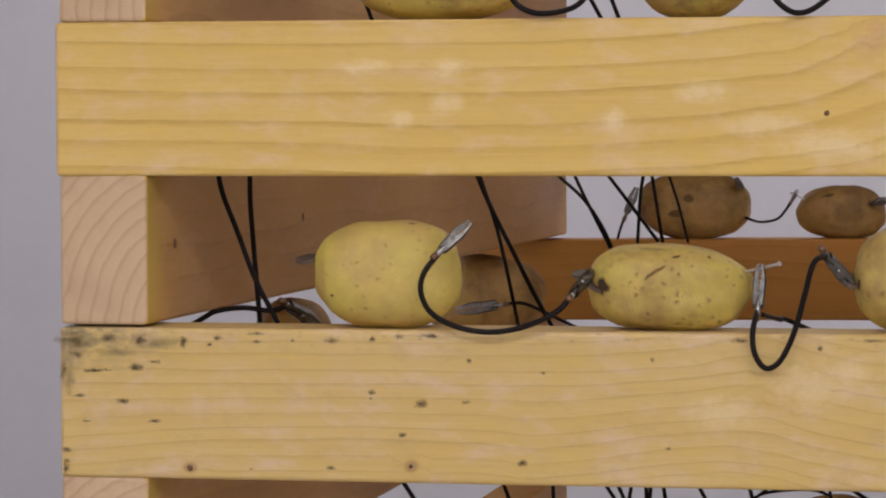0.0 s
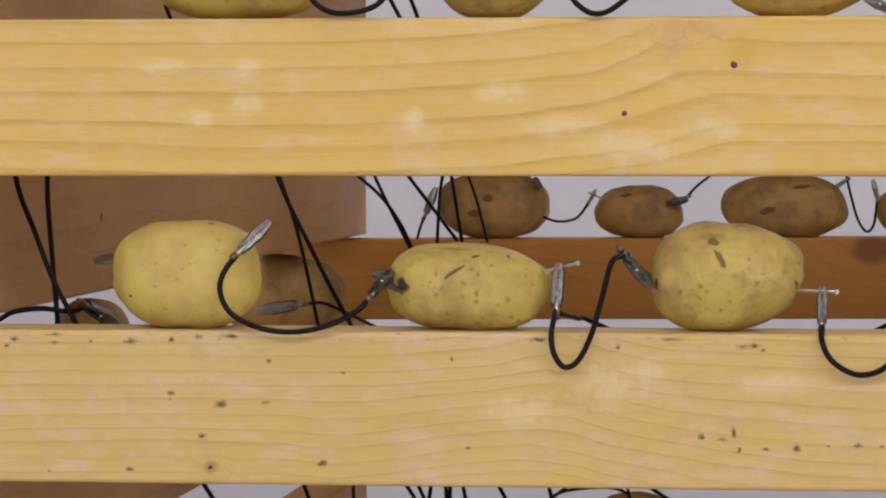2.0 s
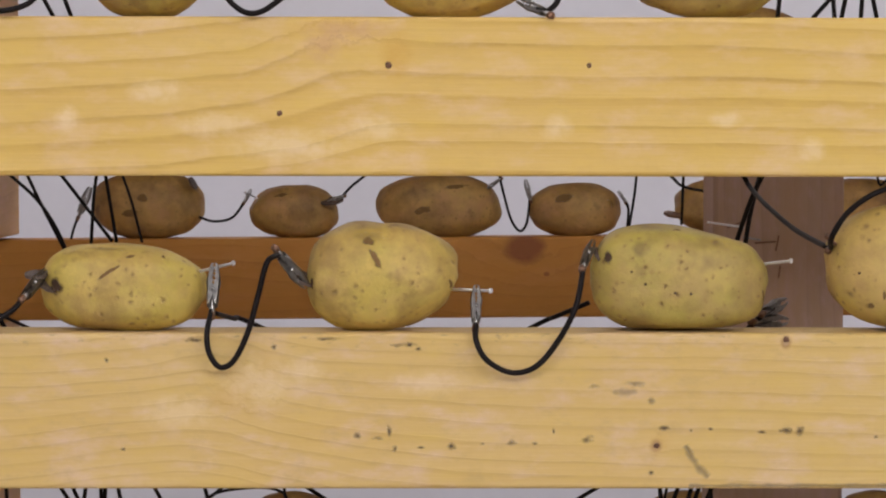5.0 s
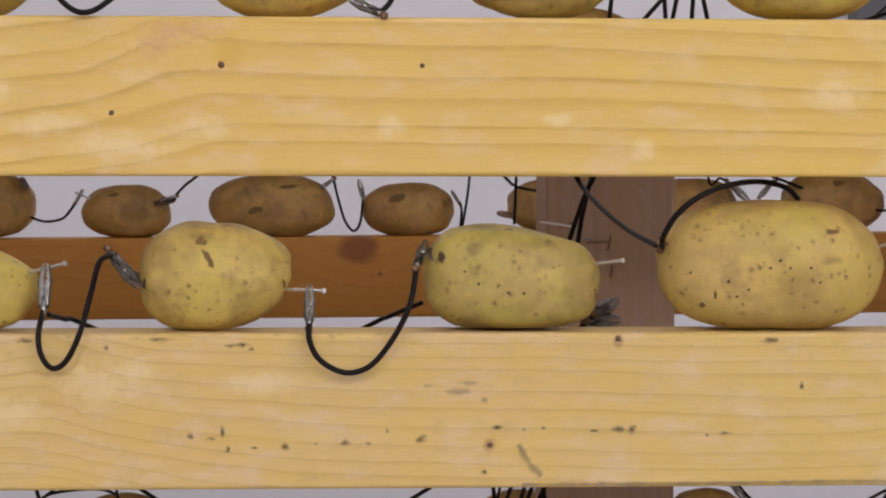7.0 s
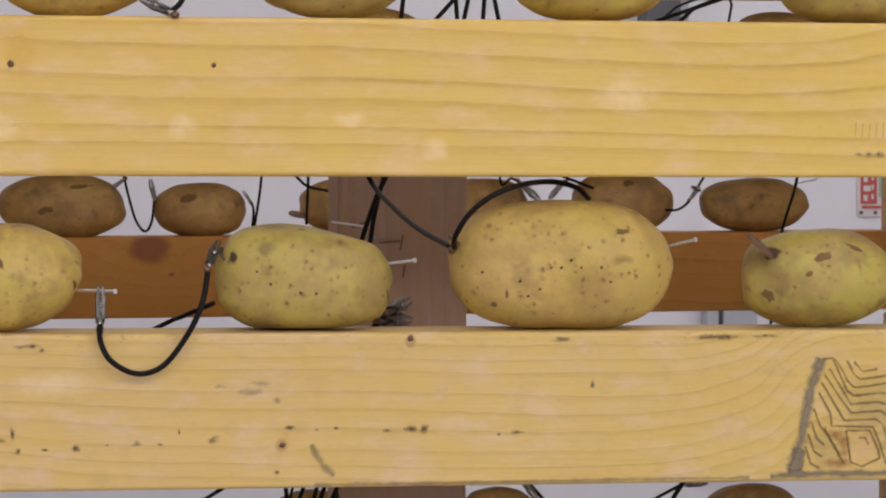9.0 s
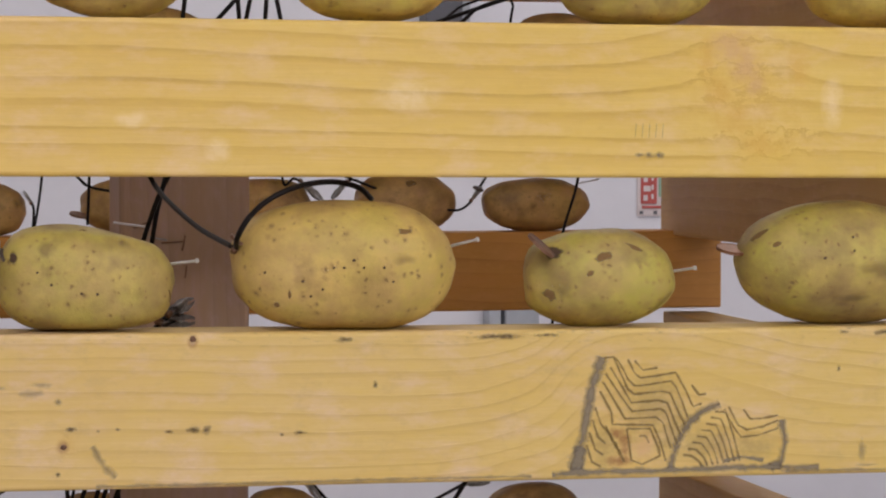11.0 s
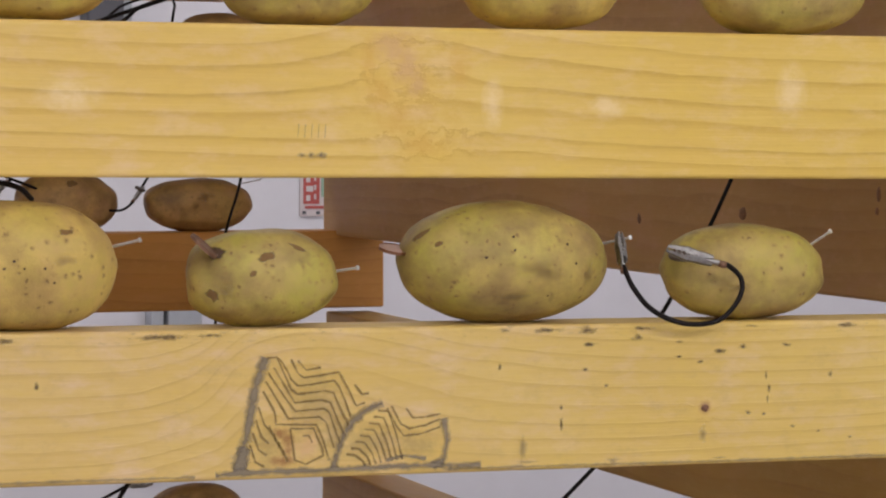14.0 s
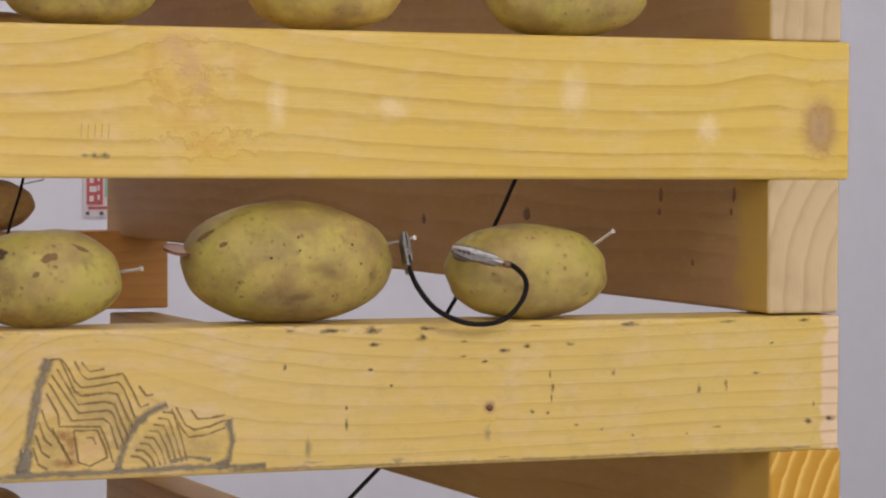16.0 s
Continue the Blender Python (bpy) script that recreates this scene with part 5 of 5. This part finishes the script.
SPECKS = ((0.139, 0.0686, 0.0043, 0.0014), (0.159, 0.0697, 0.0014, 0.0017), (0.172, 0.0712, 0.0023, 0.0014), (0.189, 0.0716, 0.0043, 0.0011),
          (0.207, 0.0597, 0.0011, 0.0011), (0.159, 0.0434, 0.0017, 0.0014), (0.158, 0.0406, 0.0009, 0.0008), (0.183, 0.0382, 0.0026, 0.0017),
          (0.205, 0.0391, 0.002, 0.0011), (0.296, 0.061, 0.0011, 0.0014), (0.243, 0.0541, 0.0017, 0.0008), (0.233, 0.0101, 0.0026, 0.0014),
          (0.174, 0.0229, 0.0017, 0.0011), (0.098, 0.0048, 0.0011, 0.0008), (0.138, 0.0061, 0.0023, 0.0011), (0.304, 0.0182, 0.0011, 0.0008),
          (0.338, 0.0707, 0.0034, 0.0011), (0.376, 0.0674, 0.0014, 0.0014), (0.401, 0.0714, 0.0043, 0.0011), (0.435, 0.0681, 0.0029, 0.0011),
          (0.441, 0.0686, 0.0034, 0.0014), (0.445, 0.0665, 0.0017, 0.0011))
DOTTED = ((0.416, 0.0248, 0.0017, 0.0014), (0.426, 0.0235, 0.0023, 0.0011), (0.431, 0.0265, 0.0009, 0.0033), (0.434, 0.0184, 0.0014, 0.0017),
          (0.461, 0.0198, 0.002, 0.0017), (0.446, 0.0192, 0.0023, 0.0006), (0.476, 0.0209, 0.0011, 0.0006), (0.49, 0.0213, 0.0023, 0.0011),
          (0.501, 0.021, 0.0014, 0.0008), (0.526, 0.0227, 0.0031, 0.0017), (0.51, 0.0268, 0.0006, 0.0014), (0.557, 0.0071, 0.0011, 0.0011),
          (0.563, 0.0284, 0.0023, 0.0011), (0.576, 0.0274, 0.0011, 0.0008), (0.585, 0.0279, 0.0014, 0.0008), (0.61, 0.0266, 0.0023, 0.0008),
          (0.622, 0.0276, 0.0034, 0.0014), (0.628, 0.027, 0.0023, 0.0019), (0.665, 0.0244, 0.0011, 0.0008), (0.674, 0.0252, 0.0029, 0.0011),
          (0.711, 0.0477, 0.0009, 0.0017), (0.696, 0.0704, 0.0043, 0.0014), (0.772, 0.0709, 0.0114, 0.0014), (0.797, 0.0713, 0.0057, 0.0011))
DIRT = ((0.975, 0.072, 0.0063, 0.0014), (0.998, 0.072, 0.0051, 0.0017), (1.028, 0.072, 0.0043, 0.0011), (1.027, 0.0666, 0.004, 0.0014),
        (0.953, 0.0714, 0.0034, 0.0011), (0.999, 0.0635, 0.0029, 0.0008), (0.997, 0.0504, 0.0014, 0.0008), (0.95, 0.0527, 0.0011, 0.0017),
        (1.073, 0.0588, 0.0031, 0.0011), (1.05, 0.0639, 0.0023, 0.0008), (1.05, 0.0562, 0.0017, 0.0006), (1.086, 0.0607, 0.0023, 0.0011),
        (1.062, 0.0531, 0.0023, 0.0008), (0.984, 0.0311, 0.0009, 0.0014), (0.984, 0.0224, 0.0009, 0.0033), (1.009, 0.042, 0.0011, 0.0008),
        (1.1, 0.0455, 0.0007, 0.0022), (1.102, 0.0386, 0.0009, 0.0022), (1.101, 0.0327, 0.0006, 0.0022), (1.09, 0.0258, 0.0017, 0.0011),
        (1.099, 0.025, 0.0011, 0.0008))
DIRTY_END = ((1.19, 0.0348, 0.0014, 0.0025), (1.207, 0.0374, 0.0011, 0.0033), (1.225, 0.0431, 0.0023, 0.0008), (1.235, 0.0594, 0.0014, 0.0008),
             (1.116, 0.0181, 0.0017, 0.0008), (1.131, 0.0151, 0.0011, 0.0006), (1.15, 0.0115, 0.0011, 0.0008), (1.183, 0.011, 0.0011, 0.0008),
             (1.202, 0.0143, 0.0023, 0.0008), (1.259, 0.0156, 0.0023, 0.0017), (1.272, 0.0167, 0.0029, 0.0017), (1.262, 0.0249, 0.0009, 0.0017),
             (1.112, 0.0614, 0.0026, 0.0011), (1.138, 0.0453, 0.0014, 0.0017), (1.146, 0.072, 0.0057, 0.0011), (1.208, 0.072, 0.0043, 0.0008),
             (1.255, 0.072, 0.0043, 0.0008), (1.091, 0.072, 0.0029, 0.0008))
bm = bmesh.new()
for i, marks in enumerate((MOULD, SPECKS, DOTTED, DIRT, DIRTY_END)):
    blots(bm, marks, i * 61, 1.4)
part("mould_specks", bm, stain_dark, board_lower, "dark mould specks")
bm = bmesh.new()
blots(bm, ((0.545, 0.0458, 0.0071, 0.0028), (0.557, 0.0418, 0.0023, 0.0022), (0.529, 0.0485, 0.0034, 0.0017), (0.55, 0.0499, 0.0057, 0.0017),
           (0.963, 0.0118, 0.0026, 0.0067), (1.013, 0.0032, 0.0057, 0.0017), (0.937, 0.0033, 0.0043, 0.0011), (0.966, 0.0036, 0.0071, 0.0008),
           (1.073, 0.0025, 0.0043, 0.0008), (1.064, 0.0151, 0.0029, 0.005), (0.012, 0.066, 0.012, 0.006), (0.03, 0.062, 0.012, 0.004),
           (0.05, 0.066, 0.016, 0.004), (0.005, 0.05, 0.004, 0.012)), 300, 1.2)
ribbon(bm, dense([(0.5733, 0.0202), (0.5787, 0.0107), (0.5845, 0.0049)]), 0.0026, 5, 0.7)
ribbon(bm, dense([(0.575, 0.0008), (0.66, 0.0008), (0.72, 0.0014), (0.79, 0.0014)]), 0.0014, 3, 0.9)
ribbon(bm, dense([(0.92, 0.0012), (0.99, 0.0012), (1.06, 0.0008), (1.26, 0.0012)]), 0.0012, 7, 1.2)
part("grey_smears", bm, stain_smear, board_lower, "grey dirt smears")


# the stamped patch: grey bars with stepped burnt lines between them
def stamp(u, v):
    return 0.80935 + u * 0.000297, 0.06965 - u * 0.0000066 - v * 0.000285


def stroke(bm, half, seed, *corners, y=-0.0007):
    ribbon(bm, dense([stamp(*q) for q in corners]), half, seed, 0.35, y)


bm = bmesh.new()
stroke(bm, 0.004, 1, (54, 32), (38, 90), (29, 140), (18, 190), (10, 235))
stroke(bm, 0.0052, 2, (22, 190), (8, 232), y=-0.0008)
stroke(bm, 0.0034, 3, (262, 112), (235, 124), (211, 142), (195, 166), (185, 192), (175, 228))
stroke(bm, 0.0034, 4, (372, 140), (379, 180), (374, 208), (366, 228))
stroke(bm, 0.004, 5, (352, 226), (372, 216), y=-0.0008)
stroke(bm, 0.0026, 6, (-30, 238), (20, 234), (170, 230), (300, 224), (440, 224), y=-0.0009)
stroke(bm, 0.0016, 7, (270, 214), (300, 206), (340, 212), y=-0.001)
part("grey_bars", bm, stain_grey, board_lower, "grey stamped bars")
bm = bmesh.new()
thin = 0.00105
# nested steps of the larger field
stroke(bm, thin, 11, (112, 38), (127, 55), (152, 50))
stroke(bm, thin, 12, (100, 36), (112, 60), (122, 68), (145, 65), (184, 58), (203, 92), (215, 118), (230, 112))
stroke(bm, thin, 13, (212, 80), (225, 97), (238, 95))
stroke(bm, thin, 14, (78, 33), (90, 50), (100, 70), (112, 82), (135, 80), (176, 73), (186, 86), (196, 110), (205, 136))
stroke(bm, thin, 15, (58, 34), (75, 32), (90, 65), (100, 88), (112, 97), (160, 91), (175, 95), (190, 130), (202, 152))
stroke(bm, thin, 16, (70, 50), (82, 70), (97, 95), (107, 112), (155, 107), (170, 112), (183, 145), (195, 170))
stroke(bm, thin, 17, (61, 60), (88, 100), (108, 127), (158, 122), (168, 130), (180, 165), (188, 186))
stroke(bm, thin, 18, (56, 74), (78, 110), (96, 140), (150, 137), (162, 146), (176, 192))
stroke(bm, thin, 19, (52, 92), (72, 128), (74, 150), (145, 151), (156, 175), (168, 214))
stroke(bm, thin, 20, (99, 158), (140, 157), (156, 195), (157, 205), (126, 220), (107, 212), (102, 175), (99, 158))
stroke(bm, thin, 21, (121, 170), (132, 170), (138, 182))
for k in range(4):
    stroke(bm, thin, 22 + k, (44 - 5 * k, 120 + 22 * k), (54 - 5 * k, 150 + 22 * k), (66 - 4 * k, 164 + 20 * k))
    stroke(bm, thin, 27 + k, (62 + 8 * k, 152 + 14 * k), (74 + 7 * k, 180 + 12 * k))
# the smaller field
stroke(bm, thin, 31, (304, 122), (316, 139), (336, 138), (366, 132))
stroke(bm, thin, 32, (278, 118), (295, 150), (310, 158), (340, 152), (366, 141))
stroke(bm, thin, 33, (270, 122), (286, 152), (300, 171), (330, 168), (366, 155))
for k in range(8):
    stroke(bm, thin, 40 + k, (254 - 8 * k, 126 + 11 * k), (273 - 8.5 * k, 128 + 11 * k), (287 - 8.5 * k, 170 + 6.5 * k), (298 - 9.5 * k, 213 + 1.5 * k))
part("burnt_lines", bm, stain_line, board_lower, "thin stepped burnt lines")
bm = bmesh.new()
for k in range(3):
    blot(bm, 0.846 + 0.005 * k, 0.0103, 0.0045, 0.0024, 4 + k)
part("grey_stamp", bm, stain_grey, board_upper, "small grey stamp")
bm = bmesh.new()
for k in range(5):
    ribbon(bm, dense([(0.8435 + 0.0035 * k, 0.019), (0.844 + 0.0035 * k, 0.026)]), 0.0004, k)
part("grey_ticks", bm, stain_smear, board_upper, "faint grey ticks above the stamp")

for i, (x, z, r, tall) in enumerate(((0.1305, 0.0631, 0.0014, 2.6), (0.1325, 0.0531, 0.0012, 1.6), (0.0400, 0.0650, 0.0011, 3.4), (0.0431, 0.0554, 0.0009, 2.0), (0.5009, 0.0384, 0.0020, 1.6), (0.3239, 0.0470, 0.0024, 1.2), (0.0894, 0.0249, 0.0009, 2.0))):
    knot(sides[15, True], x, z, r * 2.5, 40 + i, T - 0.0005, tall / 1.5, knot_brown)
for i, (x, z, r, tall) in enumerate(((0.0483, 0.0393, 0.0016, 1.5), (0.3122, 0.0455, 0.0016, 1.5))):
    knot(sides[15, False], x, z, r * 1.7, 60 + i, 0.0002, tall / 1.4, knot_brown)


# ------------------------------------------------------------------ scars in the skins
def scar(x, z, along, across, angle, mat=None, label="brown scar in the skin", row=FRONT):
    """A slit, bruise, stain or painted shadow that lies in the skin of the potato at that place in its row, on its near
    side.
    """
    ob = min((o for o in scene.objects if o.name.startswith("potato") and o.get("group") == row), key=lambda o: abs(o.location.x - x))
    m = ob.matrix_world
    best = min((v for v in ob.data.vertices if (m @ v.co).y < ob.location.y), key=lambda v: ((m @ v.co).x - x) ** 2 + ((m @ v.co).z - z) ** 2)
    n = best.normal.normalized()
    axis = Vector((math.cos(radians(angle)), 0, math.sin(radians(angle))))
    axis = (axis - n * axis.dot(n)).normalized()
    side = n.cross(axis)
    bm = bmesh.new()
    uv = bm.loops.layers.uv.new("border")
    rings, far = [], {}
    for i in range(6):
        ring = []
        for j in range(20):
            q = 2 * math.pi * j / 20
            k = (1.2 + 0.5 * noise.noise(Vector((math.cos(q) * 1.5 + x * 90, math.sin(q) * 1.5, z * 70)))) * (i + 0.01) / 5
            at = best.co + axis * (math.cos(q) * along * k) + side * (math.sin(q) * across * k)
            hit, place, normal, face = ob.closest_point_on_mesh(at)
            v = bm.verts.new(place + normal * 0.00025)
            far[v] = i / 5
            ring.append(v)
        rings.append(ring)
    for r0, r1 in zip(rings, rings[1:]):
        for j in range(20):
            f = bm.faces.new((r0[j], r1[j], r1[(j + 1) % 20], r0[(j + 1) % 20]))
            for loop in f.loops:
                loop[uv].uv = (far[loop.vert], 0)
    part("scar", bm, mat or scar_skin, ob, label, True)


bpy.context.view_layer.update()
for x, z, along, across, angle in ((-0.0113, 1.1589, 0.0085, 0.0024, -62), (-0.0165, 1.167, 0.005, 0.003, -40), (0.0225, 1.1468, 0.002, 0.0045, 10),
                                   (-0.1163, 1.1599, 0.0016, 0.0024, 30), (-0.14, 1.153, 0.009, 0.0014, 38), (-0.1297, 1.1599, 0.004, 0.0016, 40),
                                   (-0.2613, 1.1755, 0.003, 0.0012, 10), (-0.2985, 1.1414, 0.0018, 0.0016, 0), (0.134, 1.1724, 0.0026, 0.002, 0),
                                   (0.3898, 1.161, 0.0065, 0.004, 25), (0.4058, 1.1642, 0.007, 0.002, -25), (0.381, 1.1518, 0.003, 0.0022, 0),
                                   (0.3628, 1.1419, 0.006, 0.0045, -30), (0.4739, 1.1703, 0.008, 0.003, -12), (0.4807, 1.1651, 0.004, 0.0022, 0),
                                   (0.2302, 1.1418, 0.0014, 0.0045, 0), (0.2233, 1.1381, 0.0024, 0.0024, 0), (0.2848, 1.1722, 0.0045, 0.0026, 10),
                                   (0.1745, 1.1407, 0.0014, 0.006, 10)):
    scar(x, z, along, across, angle)
for x, z in ((0.2378, 1.1482), (0.2464, 1.1466), (0.2555, 1.156), (0.2634, 1.1603), (0.274, 1.1558), (0.2817, 1.1472), (0.2422, 1.1423), (0.2682, 1.154),
             (0.2176, 1.1537), (0.2517, 1.1541), (0.5167, 1.1708), (0.5193, 1.1628), (0.5475, 1.1656), (0.5533, 1.1565), (0.4998, 1.1588), (0.537, 1.1391),
             (0.1156, 1.1486), (0.1395, 1.1443), (0.1112, 1.1541), (0.1314, 1.1432)):
    scar(x, z, 0.0013, 0.0011, 20, bruise_skin, "dark eye in the skin")
# dents of the back row; the second entry is a shadow painted as colour
for x, z, along, across in ((-0.2382, 1.1603, 0.007, 0.006), (-0.196, 1.172, 0.005, 0.008), (-0.069, 1.1552, 0.009, 0.004), (0.193, 1.1568, 0.005, 0.008),
                            (0.6865, 1.1622, 0.012, 0.007), (0.5573, 1.1748, 0.007, 0.005), (-0.25, 1.145, 0.012, 0.005), (0.02, 1.15, 0.012, 0.005),
                            (-0.11, 1.162, 0.011, 0.003), (0.15, 1.16, 0.012, 0.006), (0.05, 1.17, 0.014, 0.004), (0.42, 1.16, 0.014, 0.008)):
    scar(x, z, along, across, 12, earth_shadow_skin if across > 0.0065 else scar_skin, "dark dent or painted shadow in the skin", BACK)
for x, z, along, across, angle in ((-0.1675, 1.146, 0.0065, 0.0072, 0), (0.3665, 1.1625, 0.007, 0.0058, 0), (-0.0435, 1.148, 0.003, 0.004, 0),
                                   (0.0985, 1.161, 0.004, 0.0045, 0)):
    scar(x, z, along, across, angle, bruise_skin, "dark bruise round the coin")
for x, z, along, across, angle in ((-0.14, 1.163, 0.02, 0.004, 8), (-0.015, 1.17, 0.014, 0.005, 0), (0.37, 1.142, 0.008, 0.006, -30), (0.535, 1.152, 0.02, 0.008, -10),
                                   (0.515, 1.138, 0.016, 0.004, 5), (0.56, 1.15, 0.006, 0.008, 0), (0.15, 1.166, 0.008, 0.005, -20), (0.2515, 1.155, 0.005, 0.002, 30),
                                   (0.288, 1.158, 0.008, 0.004, 0), (0.645, 1.141, 0.012, 0.004, 0), (0.42, 1.135, 0.012, 0.005, 25)):
    scar(x, z, along, across, angle, earth_shadow_skin, "earthy stain in the skin")

# staples and scratches on the post
for k, (x, z, dx, dz) in enumerate(((-0.02, 1.152, 0.012, -0.002), (-0.012, 1.148, 0.014, 0.001), (0.002, 1.143, 0.002, 0.01), (0.004, 1.125, 0.001, 0.008), (-0.03, 1.158, 0.01, 0.004))):
    bm = tube_bm([Vector((z, -0.0478, -x)), Vector((z + dz * 0.5, -0.0484, -x - dx * 0.5)), Vector((z + dz, -0.0478, -x - dx))], 0.0006, 6)
    part("staple", bm, dull_copper if k else steel, post)

# ------------------------------------------------------------------ on the far wall
sign = finish("wall_sign", box_bm(1.584, 1.722, 3.996, 3.9995, 1.066, 1.27), sign_paper)
tagged(sign, "small white safety notice with red and green blocks on the wall", "sign")
part("red_block", box_bm(1.591, 1.623, 3.994, 3.996, 1.09, 1.16), sign_red, sign)
part("green_block", box_bm(1.627, 1.69, 3.994, 3.996, 1.104, 1.16), sign_green, sign)
for k in range(3):
    part("text_bar", box_bm(1.596, 1.604 + 0.006 * (k % 2), 3.9925, 3.994, 1.096 + 0.018 * k, 1.107 + 0.018 * k), sign_paper, sign)
    part("text_bar", box_bm(1.612, 1.616, 3.9925, 3.994, 1.099 + 0.018 * k, 1.109 + 0.018 * k), sign_paper, sign)
part("text_bar", box_bm(1.594, 1.69, 3.994, 3.996, 1.081, 1.086), sign_red, sign)
for k in range(4):
    part("text_bar", box_bm(1.589 + 0.028 * k, 1.596 + 0.028 * k, 3.994, 3.996, 1.07, 1.076), panel_grey, sign)
panel = finish("wall_panel", box_bm(1.15, 1.2206, 3.93, 4.0, 1.42, 2.3, 0.004), panel_grey)
tagged(panel, "tall narrow dark grey panel fixed to the wall", "panel")
part("side_strip", box_bm(1.2206, 1.24, 3.95, 4.0, 1.42, 2.3, 0.003), box_grey, panel)
for x0, x1 in ((1.278, 1.303), (1.311, 1.378)):
    tagged(finish("wall_box", box_bm(x0, x1, 3.95, 4.0, 0.62, 0.93, 0.004), box_grey), "pale grey electrical trunking on the wall", "trunking", "trunking on the wall")
